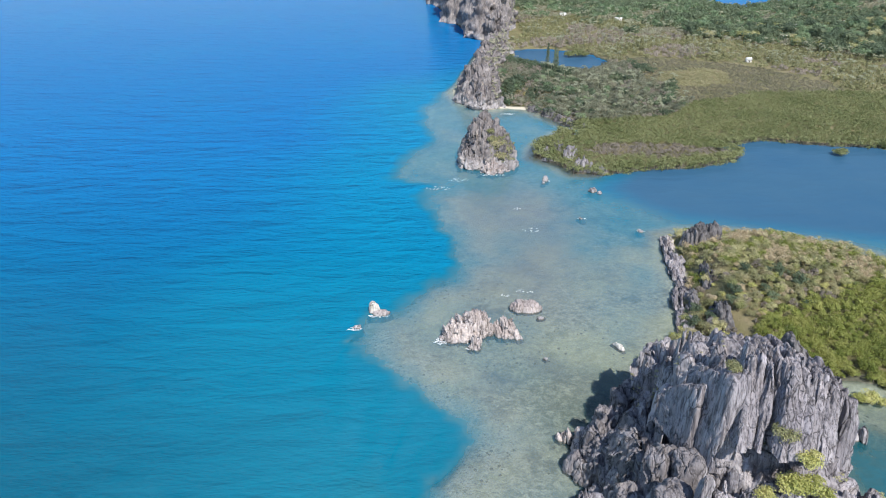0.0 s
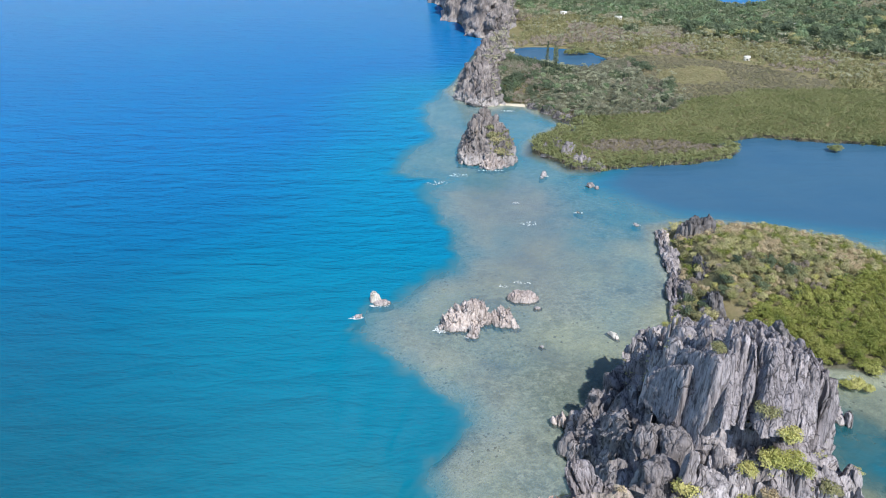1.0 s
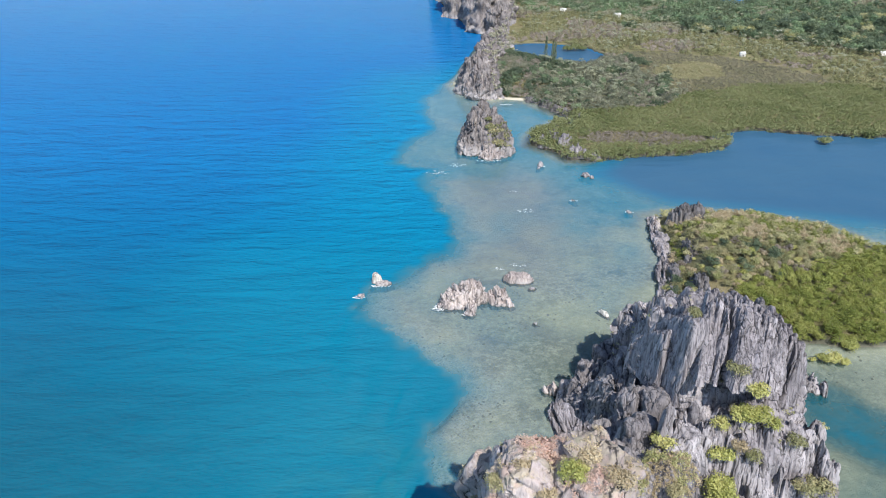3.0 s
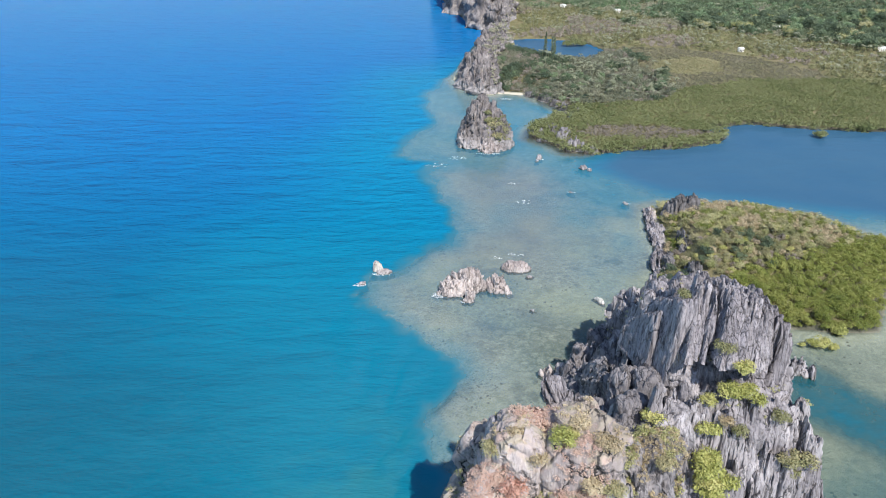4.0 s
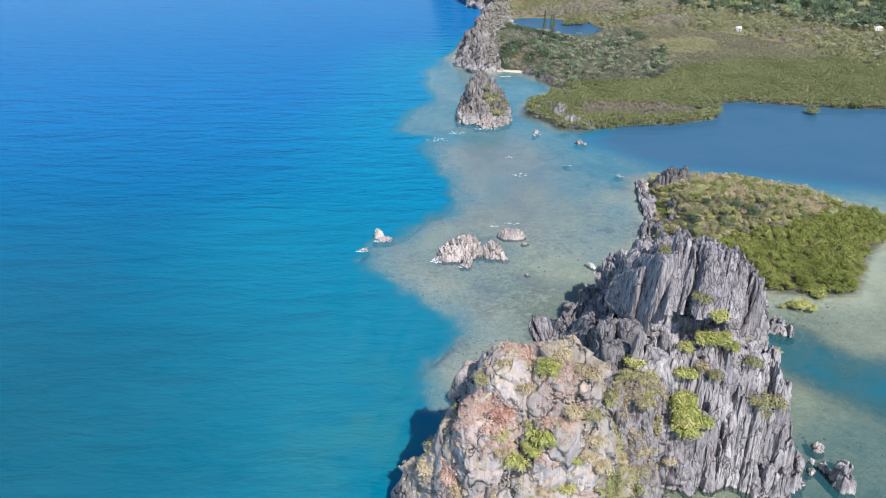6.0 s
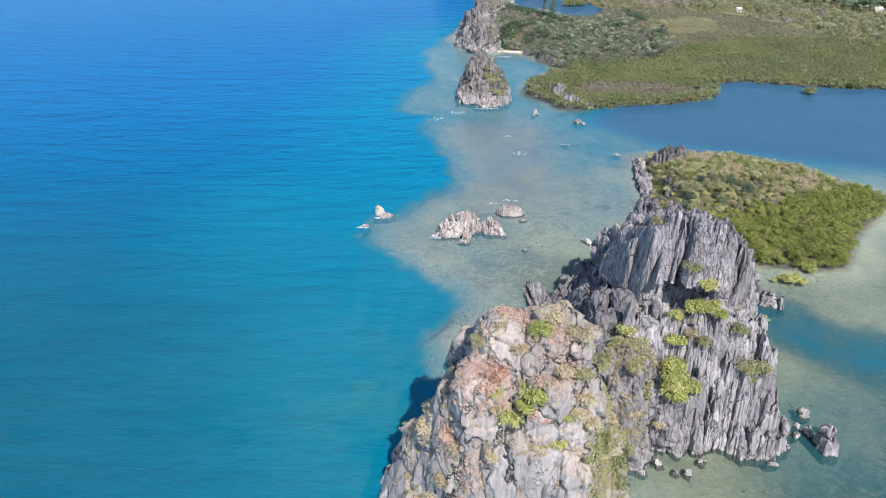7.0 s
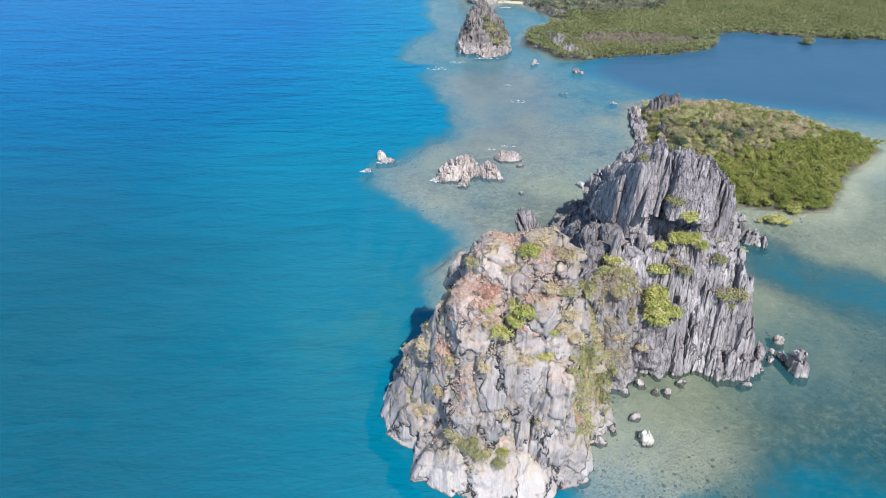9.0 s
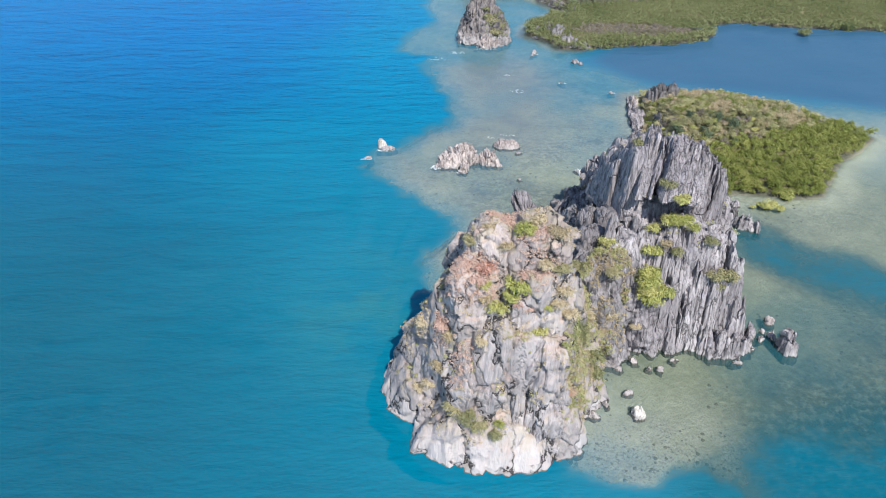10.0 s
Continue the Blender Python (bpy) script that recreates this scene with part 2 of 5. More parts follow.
ROCK_DARK = rock_material("dark_karst", (0.045, 0.043, 0.046), (0.12, 0.115, 0.12), (0.20, 0.19, 0.195), 1.0, 0.05)
ROCK_FAR = rock_material("far_cliff_karst", (0.085, 0.078, 0.08), (0.165, 0.15, 0.155), (0.26, 0.235, 0.23), 9.0, 0.3, 0.4, 0.5)
LEAF_GREEN = leaf_material("mangrove_leaves", (0.115, 0.15, 0.032), (0.19, 0.22, 0.05), (0.29, 0.295, 0.09))
LEAF_OLIVE = leaf_material("scrub_leaves", (0.15, 0.165, 0.075), (0.25, 0.25, 0.125), (0.38, 0.34, 0.195))
LEAF_YELLOW = leaf_material("yellow_green_leaves", (0.27, 0.29, 0.085), (0.39, 0.40, 0.13), (0.51, 0.48, 0.20), 0.5)
LEAF_RED = leaf_material("russet_leaves", (0.47, 0.235, 0.175), (0.55, 0.36, 0.295), (0.58, 0.44, 0.375), 0.35)
LEAF_DRY = leaf_material("dry_tan_leaves", (0.32, 0.26, 0.16), (0.45, 0.37, 0.24), (0.54, 0.46, 0.32), 0.4)
LEAF_GULLY = leaf_material("gully_scrub_leaves", (0.21, 0.235, 0.09), (0.35, 0.35, 0.16), (0.48, 0.44, 0.25), 0.3)
LEAF_BROWN = leaf_material("brown_hill_brush", (0.20, 0.185, 0.14), (0.30, 0.265, 0.205), (0.39, 0.345, 0.265), 0.03)
LEAF_GREY = leaf_material("grey_brush", (0.16, 0.145, 0.12), (0.25, 0.215, 0.18), (0.33, 0.28, 0.24), 0.2)
LEAF_DARK = leaf_material("dark_tree_leaves", (0.055, 0.083, 0.055), (0.095, 0.13, 0.078), (0.16, 0.20, 0.115), 0.05)
# Coast, forest and palm greens have the blue of distant haze put in.
LEAF_COAST = leaf_material("coastal_tree_leaves", (0.135, 0.15, 0.105), (0.23, 0.235, 0.165), (0.345, 0.325, 0.24))
LEAF_SHORE = leaf_material("shore_mangrove_leaves", (0.10, 0.125, 0.047), (0.15, 0.175, 0.07), (0.215, 0.23, 0.105), 0.03)
LEAF_FOREST = leaf_material("forest_tree_leaves", (0.10, 0.16, 0.09), (0.175, 0.25, 0.135), (0.27, 0.33, 0.19), 0.05)
LEAF_MARSH = leaf_material("marsh_sedge", (0.155, 0.15, 0.10), (0.205, 0.19, 0.135), (0.27, 0.245, 0.175), 0.02)
LEAF_SEDGE = leaf_material("pale_marsh_grass", (0.20, 0.19, 0.105), (0.26, 0.245, 0.135), (0.34, 0.315, 0.175), 0.03)
LEAF_PALM = leaf_material("palm_fronds", (0.14, 0.16, 0.10), (0.22, 0.235, 0.15), (0.31, 0.31, 0.21), 0.04)
BARK = plain_material("grey_bark", (0.20, 0.17, 0.14), 0.9)

# ---- plan of the coast ----
ISLAND = [(74, 204), (84, 222), (90, 232), (98, 252), (102, 272), (105, 308), (117, 312), (131, 312), (155, 308), (184, 296), (191, 286), (198, 275), (206, 268), (212, 254),
          (197, 238), (183, 226), (171, 208), (160, 192), (144, 191), (125, 195), (104, 178), (78, 188)]
MAIN = [(6, 600), (15, 567), (36, 544), (44, 553), (63, 550), (74, 528), (87, 501), (101, 487), (99, 476), (80, 478), (60, 447), (56, 426), (70, 413), (77, 397), (92, 395),
        (122, 404), (152, 408), (178, 421), (189, 432), (188, 441), (174, 451), (190, 456), (216, 466), (242, 456), (266, 452), (290, 450), (420, 440), (1200, 420), (3500, 800), (3500, 4200), (100, 4200),
        (-30, 1700), (-17, 1253), (10, 1049), (42, 879), (52, 850), (35, 785), (18, 681)]
POND = [(66, 803), (109, 811), (155, 787), (167, 740), (144, 690), (96, 690), (76, 716)]
BAY = [(432, 1135), (490, 1165), (600, 1270), (900, 1700), (900, 2600), (420, 2600)]
REEF = [(5, 110), (-5, 129), (-8, 139), (-4, 145), (8, 163), (1, 171), (-6, 184), (-16, 198), (-27, 208), (-30, 221), (-29, 233), (-19, 238), (-6, 258), (8, 279), (4, 297),
        (-3, 326), (-7, 357), (6, 379), (-19, 393), (-16, 419), (5, 461), (-7, 503), (-5, 552), (6, 590), (60, 640), (700, 640), (700, 60), (200, 14), (114, 18), (92, 24), (76, 40), (70, 50),
        (56, 45), (36, 47), (28, 60)]
LAGOON = [(100, 400), (85, 372), (102, 340), (118, 326), (145, 318), (210, 298), (330, 250), (700, 240), (700, 520), (180, 520)]
CHANNEL = [(106, 172), (116, 165), (130, 157), (146, 147), (164, 136), (260, 96), (262, 64), (156, 115), (130, 132), (112, 145)]


def land_height(x, y):
    """Height of the ground, below zero under the sea."""
    wob = 6 * (fbm(x / 18, y / 18) - 0.5)
    fine = 2.5 * (fbm(x / 5, y / 5, 3.0) - 0.5)
    near = np.minimum(1, 0.25 + np.abs(y) / 900)
    isl = inside(ISLAND, x, y) + 0.4 * wob
    main = np.minimum(inside(MAIN, x, y), -inside(POND, x, y)) + 0.5 * wob * near * smooth(440, 520, y)
    main = np.minimum(main, -inside(BAY, x, y))
    land = np.maximum(isl, main)
    z = np.clip(land / 6, 0, 1) * 0.9
    z = z + smooth(0, 14, isl) * (9 * np.exp(-(((x - 138) / 34) ** 2 + ((y - 262) / 40) ** 2)) + 5 * np.exp(-(((x - 112) / 14) ** 2 + ((y - 235) / 45) ** 2)))
    z = z + smooth(0, 40, main) * (10 * np.exp(-(((x - 60) / 45) ** 2 + ((y - 640) / 110) ** 2)) + 3 * fbm(x / 70, y / 70)
                                   + 60 * smooth(1350, 2100, y + 0.3 * x - 100) + 25 * np.exp(-(((x - 640) / 160) ** 2 + ((y - 1020) / 160) ** 2)))
    reef = inside(REEF, x, y) + wob + 1.8 * fine + 9 * (fbm(x / 9, y / 9, 7.0) - 0.5)
    flat = 0.85 + 0.35 * smooth(180, 300, y) + 0.8 * smooth(330, 400, y) + 1.7 * (fbm(x / 22, y / 22, 9.0) - 0.42) + 0.5 * (fbm(x / 4, y / 4, 4.0) - 0.5)
    flat = flat + 4.0 * smooth(-10, 22, inside(LAGOON, x, y) + 2 * wob) + (2.2 + 2.6 * fbm(x / 12, y / 12, 31.0)) * smooth(-13, 9, inside(CHANNEL, x, y) + 2.4 * wob)
    flat = flat + 0.9 * smooth(40, 130, x - 100) * smooth(330, 200, y) + 1.5 * smooth(70, 105, x) * smooth(140, 105, y) + 1.3 * smooth(40, 110, x) * smooth(250, 330, y) + 1.3 * np.exp(-(((x - 48) / 22) ** 2 + ((y - 440) / 25) ** 2))
    flat = flat + (1.6 + 3.6 * fbm(x / 14, y / 14, 21.0)) * smooth(70, 42, y - 0.18 * (x - 80) + 2.2 * wob) * smooth(64, 86, x + 1.5 * wob)
    flat = flat + 1.0 * smooth(15, 1, reef) * smooth(420, 330, y)
    out = 26 * smooth(3, -18 - 32 * smooth(310, 400, y), reef) + 20 * smooth(-10, -180, reef)
    sea = np.maximum(flat, 0.25) * smooth(-8, 1, reef) + out
    sea = sea * smooth(0, -14 + 11 * smooth(84, 96, x) * smooth(380, 395, y), land)
    return np.where(land > 0, z, -sea - 0.02)


def spread(*stops):
    """Grid lines from (start, step) pairs."""
    out = []
    for (a, step), (b, _) in zip(stops, stops[1:]):
        out.append(np.arange(a, b - 1e-6, step))
    return np.concatenate(out + [[stops[-1][0]]])


GX = spread((-4400, 1200), (-800, 120), (-200, 20), (-60, 1.9), (150, 3.4), (330, 9), (720, 60), (1200, 900), (4800, 0))
GY = spread((-4400, 1200), (-800, 120), (-120, 10), (20, 1.9), (320, 3.6), (620, 8), (1320, 60), (1800, 900), (4800, 0))


def grid_faces(nx, ny):
    i = np.arange(nx * ny).reshape(ny, nx)
    return np.stack([i[:-1, :-1], i[:-1, 1:], i[1:, 1:], i[1:, :-1]], -1).reshape(-1, 4)


_X, _Y = np.meshgrid(GX, GY)
_Z = land_height(_X.ravel(), _Y.ravel())


def ground_material():
    """Reef and sand under the sea, soil and dry grass on the land."""
    m = Nodes("reef_and_soil")
    z = m.xyz(m.pos)[2]
    sand = m.mix(m.noise(0.05, 4), (0.44, 0.42, 0.31), (0.34, 0.335, 0.265))
    coral = m.mix(m.band(m.noise(0.55, 7, 0.75, distort=0.6), 0.40, 0.64), (0.22, 0.215, 0.175), (0.43, 0.41, 0.335))
    bed = m.mix(m.band(m.noise(0.035, 6, 0.65), 0.42, 0.85), coral, sand)
    bed = m.mix(m.math("MULTIPLY", m.band(m.noise(1.6, 5, 0.7), 0.58, 0.68), 0.5), bed, (0.12, 0.12, 0.085))
    bed = m.mix(m.math("MULTIPLY", m.band(m.noise(2.2, 4, 0.7, m.scaled(m.pos, (1, 1, 1), (31, 7, 0))), 0.64, 0.70), 0.7), bed, (0.48, 0.46, 0.40))
    bed = m.mix(m.math("MULTIPLY", m.band(m.noise(0.02, 4, 0.6, m.scaled(m.pos, (1, 1, 1), (90, 40, 0))), 0.52, 0.66), 0.6), bed, (0.13, 0.125, 0.125))
    bed = m.mix(m.math("MULTIPLY", m.band(m.noise(0.075, 5, 0.65, m.scaled(m.pos, (1, 1, 1), (60, 8, 0))), 0.56, 0.64), 0.55), bed, (0.10, 0.10, 0.085))
    land = m.ramp(m.noise(0.06, 6, 0.65), (0.3, (0.11, 0.115, 0.045)), (0.5, (0.17, 0.155, 0.07)), (0.7, (0.25, 0.205, 0.12)))
    mud = m.math("MULTIPLY", m.attr("mud").outputs["Fac"], m.math("ADD", 0.75, m.math("MULTIPLY", m.noise(0.2, 4), 0.4)), True)
    bed = m.mix(m.math("MULTIPLY", m.band(m.noise(0.016, 4, 0.55, m.scaled(m.pos, (1, 1, 1), (12, 55, 0))), 0.42, 0.60), 0.5), bed, (0.44, 0.42, 0.27))
    # Grey-lilac tint over an ellipse of the northern reef.
    grey = m.math("MULTIPLY", m.attr("lilac_zone").outputs["Fac"], m.math("ADD", 0.35, m.math("MULTIPLY", m.noise(0.06, 5, 0.6), 0.7)), True)
    bed = m.mix(m.math("MULTIPLY", grey, 0.8), bed, m.mix(m.noise(1.0, 4, 0.7), (0.15, 0.135, 0.15), (0.25, 0.235, 0.25)))
    weed = m.math("MULTIPLY", m.attr("weed").outputs["Fac"], m.band(m.noise(0.35, 5, 0.7), 0.36, 0.58))
    bed = m.mix(m.math("MULTIPLY", weed, 0.95), bed, (0.045, 0.05, 0.038))
    pale_sand = m.mix(m.noise(0.08, 5, 0.6), (0.42, 0.405, 0.30), (0.56, 0.535, 0.43))
    bed = m.mix(m.math("MULTIPLY", m.attr("sand").outputs["Fac"], 0.75), bed, pale_sand)
    rim = m.math("MULTIPLY", m.attr("rim").outputs["Fac"], m.band(m.noise(0.22, 4, 0.7, m.scaled(m.pos, (1, 1, 1), (3, 21, 0))), 0.36, 0.52))
    heads = m.mix(m.band(m.noise(1.3, 5, 0.8), 0.36, 0.52), (0.13, 0.125, 0.10), m.mix(m.noise(2.5, 3, 0.8), (0.30, 0.28, 0.23), (0.60, 0.57, 0.50)))
    bed = m.mix(m.math("MULTIPLY", rim, 0.85), bed, heads)
    bed = m.mix(mud, bed, (0.075, 0.075, 0.05))
    col = m.mix(m.band(z, 0.35, 0.9), bed, land)
    m.put(m.bsdf.inputs["Base Color"], col)
    m.bsdf.inputs["Roughness"].default_value = 0.95
    m.put(m.bsdf.inputs["Normal"], m.bump(m.noise(0.6, 6, 0.75), 1.0, 1.2))
    return m.mat


def water_material():
    """Clear shallow water, turquoise and blue with depth and bluer northward, rippled by the wind."""
    m = Nodes("sea_water")
    depth = m.attr("depth").outputs["Fac"]
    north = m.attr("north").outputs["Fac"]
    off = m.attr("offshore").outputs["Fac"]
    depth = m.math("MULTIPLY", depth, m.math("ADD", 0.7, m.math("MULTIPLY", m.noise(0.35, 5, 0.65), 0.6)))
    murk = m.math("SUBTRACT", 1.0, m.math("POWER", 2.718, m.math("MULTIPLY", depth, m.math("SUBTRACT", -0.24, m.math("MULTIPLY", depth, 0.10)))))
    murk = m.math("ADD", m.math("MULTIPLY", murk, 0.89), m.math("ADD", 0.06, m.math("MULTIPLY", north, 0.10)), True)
    tone = m.noise(0.012, 3, 0.5, m.scaled(m.pos, (1, 0.45, 1)))
    shallow = m.mix(m.band(depth, 2.0, 7.0), m.mix(m.band(depth, 0.6, 2.6), (0.072, 0.145, 0.200), (0.012, 0.138, 0.205)), (0.0, 0.130, 0.206))
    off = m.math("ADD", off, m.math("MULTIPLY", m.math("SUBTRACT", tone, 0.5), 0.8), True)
    # Sky sheen of the distant open sea is put into its colour northward.
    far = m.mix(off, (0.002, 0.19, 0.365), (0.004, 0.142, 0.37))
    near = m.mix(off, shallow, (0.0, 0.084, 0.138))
    cloudy = m.math("MULTIPLY", m.attr("plume").outputs["Fac"], m.band(m.noise(0.035, 4, 0.6), 0.36, 0.62))
    near = m.mix(m.math("MULTIPLY", cloudy, 0.55), near, (0.022, 0.150, 0.170))
    # Lagoon and pond: reflected sky painted in as a grey-blue water colour.
    near = m.mix(m.math("MULTIPLY", m.attr("lagoon").outputs["Fac"], 0.85), near, m.mix(m.noise(0.02, 3), (0.026, 0.074, 0.15), (0.048, 0.10, 0.16)))
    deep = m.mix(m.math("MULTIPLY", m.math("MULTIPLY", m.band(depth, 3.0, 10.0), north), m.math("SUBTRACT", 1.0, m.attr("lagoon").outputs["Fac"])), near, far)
    inshore = m.mix(m.band(depth, 0.8, 3.2), (0.037, 0.075, 0.068), m.mix(m.band(depth, 3.2, 6.0), (0.012, 0.075, 0.092), (0.0, 0.100, 0.150)))
    deep = m.mix(m.attr("sheltered").outputs["Fac"], deep, inshore)
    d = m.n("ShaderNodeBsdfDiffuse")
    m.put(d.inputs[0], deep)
    clear = m.n("ShaderNodeBsdfTransparent")
    clear.inputs[0].default_value = (0.81, 0.94, 0.96, 1)
    body = m.n("ShaderNodeMixShader")
    m.put(body.inputs[0], murk)
    m.t.links.new(clear.outputs[0], body.inputs[1])
    m.t.links.new(d.outputs[0], body.inputs[2])
    rip = m.noise(1.0, 4, 0.6, m.scaled(m.pos, (0.042, 0.115, 1), rot=(0, 0, radians(-12))), 0.25)
    rip2 = m.noise(1.0, 4, 0.6, m.scaled(m.pos, (0.35, 0.8, 1), rot=(0, 0, radians(12))))
    swell = m.noise(1.0, 2, 0.5, m.scaled(m.pos, (0.018, 0.05, 1), rot=(0, 0, radians(-10))))
    open_sea = m.math("ADD", 0.2, m.math("MULTIPLY", m.band(depth, 1.5, 12.0), 0.8))
    waves = m.math("ADD", m.math("MULTIPLY", rip, 1.7), m.math("ADD", m.math("MULTIPLY", rip2, 0.36), m.math("MULTIPLY", swell, 1.4)))
    rough_sea = m.n("ShaderNodeBump")
    m.put(rough_sea.inputs["Height"], waves)
    calm = m.math("SUBTRACT", 1.0, m.math("MULTIPLY", m.attr("lagoon").outputs["Fac"], 0.75))
    m.put(rough_sea.inputs["Strength"], m.math("MULTIPLY", m.math("MULTIPLY", open_sea, calm), m.math("ADD", 0.42, m.math("MULTIPLY", north, 1.5))))
    rough_sea.inputs["Distance"].default_value = 2.2
    m.put(d.inputs["Normal"], rough_sea.outputs[0])
    nrm = m.bump(waves, 0.35, 0.5)
    gl = m.n("ShaderNodeBsdfGlossy")
    gl.inputs["Roughness"].default_value = 0.18
    m.put(gl.inputs["Normal"], nrm)
    fr = m.n("ShaderNodeFresnel")
    fr.inputs["IOR"].default_value = 1.33
    top = m.n("ShaderNodeMixShader")
    m.put(top.inputs[0], m.math("MULTIPLY", fr.outputs[0], m.math("SUBTRACT", 0.95, m.math("MULTIPLY", m.band(depth, 3.0, 9.0), 0.66))))
    m.t.links.new(body.outputs[0], top.inputs[1])
    m.t.links.new(gl.outputs[0], top.inputs[2])
    m.t.links.new(top.outputs[0], m.out.inputs[0])
    return m.mat


_faces = grid_faces(len(GX), len(GY))
ground = part("ground", mesh_of("ground", np.stack([_X.ravel(), _Y.ravel(), _Z], -1), _faces), ground_material())
tagged(ground, "reef flat, sandy seabed and low coastal land", "ground", kind="structure")
_at = ground.data.attributes.new("mud", "FLOAT", "POINT")
_shore = np.maximum(inside(ISLAND, _X.ravel(), _Y.ravel()) - 1.8 - 4 * smooth(130, 100, _X.ravel()), np.where((_Y.ravel() < 470) | (_X.ravel() > 72), np.minimum(inside(MAIN, _X.ravel(), _Y.ravel()), -inside(POND, _X.ravel(), _Y.ravel())) + 2.5, -99))
_at.data.foreach_set("value", (smooth(-3.5, 0.5, _shore + 2 * fbm(_X.ravel() / 6, _Y.ravel() / 6)) * (0.25 + 0.75 * smooth(14, 4, _shore))).astype(np.float32))
_at = ground.data.attributes.new("lilac_zone", "FLOAT", "POINT")
_at.data.foreach_set("value", (smooth(1.3, 0.4, np.hypot((_X.ravel() - 30) / 45, (_Y.ravel() - 315) / 85))).astype(np.float32))
_at = ground.data.attributes.new("weed", "FLOAT", "POINT")
_at.data.foreach_set("value", (smooth(1.25, 0.6, np.hypot((_X.ravel() - 140) / 72, (_Y.ravel() - 40) / 48))).astype(np.float32))
ground.data.polygons.foreach_set("use_smooth", np.ones(len(_faces), bool))
_at = ground.data.attributes.new("sand", "FLOAT", "POINT")
_x, _y = _X.ravel(), _Y.ravel()
_open = 0.6 * smooth(112, 150, _x + 0.35 * (_y - 170)) * smooth(85, 140, _y + 0.5 * (_x - 130)) * smooth(310, 270, _y)
_foot = 0.7 * smooth(1.2, 0.5, np.hypot((_x - 112) / 30, (_y - 118) / 30)) + 0.75 * smooth(1.15, 0.5, np.hypot((_x - 62) / 26, (_y - 62) / 24))
_at.data.foreach_set("value", np.clip(np.maximum(_open, _foot), 0, 1).astype(np.float32))
_at = ground.data.attributes.new("rim", "FLOAT", "POINT")
_in = inside(REEF, _x, _y)
_rim = np.maximum(smooth(26, 3, _in) * smooth(420, 330, _y), smooth(1.2, 0.6, np.hypot((_x - 62) / 30, (_y - 55) / 13)))
_at.data.foreach_set("value", (_rim * smooth(-12, -4, _in)).astype(np.float32))
_wet = _Z.reshape(_X.shape) < 0.6
_keep = (_wet[:-1, :-1] | _wet[:-1, 1:] | _wet[1:, 1:] | _wet[1:, :-1]).ravel()
_wm = mesh_of("water", np.stack([_X.ravel(), _Y.ravel(), np.zeros(_X.size)], -1), _faces[_keep])
_at = _wm.attributes.new("depth", "FLOAT", "POINT")
_at.data.foreach_set("value", np.maximum(0, -_Z).astype(np.float32))
_at = _wm.attributes.new("offshore", "FLOAT", "POINT")
_at.data.foreach_set("value", smooth(-10, -130, inside(REEF, _X.ravel(), _Y.ravel())).astype(np.float32))
_at = _wm.attributes.new("lagoon", "FLOAT", "POINT")
_at.data.foreach_set("value", np.maximum(smooth(-12, 18, inside(LAGOON, _X.ravel(), _Y.ravel())), smooth(-5, 5, inside(POND, _X.ravel(), _Y.ravel()))).astype(np.float32))
_at = _wm.attributes.new("sheltered", "FLOAT", "POINT")
_at.data.foreach_set("value", (smooth(52, 78, _X.ravel() + 0.25 * _Y.ravel() - 8) * smooth(215, 165, _Y.ravel() - 0.12 * _X.ravel())).astype(np.float32))
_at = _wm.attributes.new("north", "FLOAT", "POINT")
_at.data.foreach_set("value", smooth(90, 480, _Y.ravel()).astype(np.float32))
_at = _wm.attributes.new("plume", "FLOAT", "POINT")
_at.data.foreach_set("value", smooth(1.25, 0.2, np.hypot((_x + 22) / 26, (_y - 112) / 40)).astype(np.float32))
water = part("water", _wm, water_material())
water.visible_shadow = False
tagged(water, "rippled turquoise and blue sea over a shallow reef", "water", kind="structure")


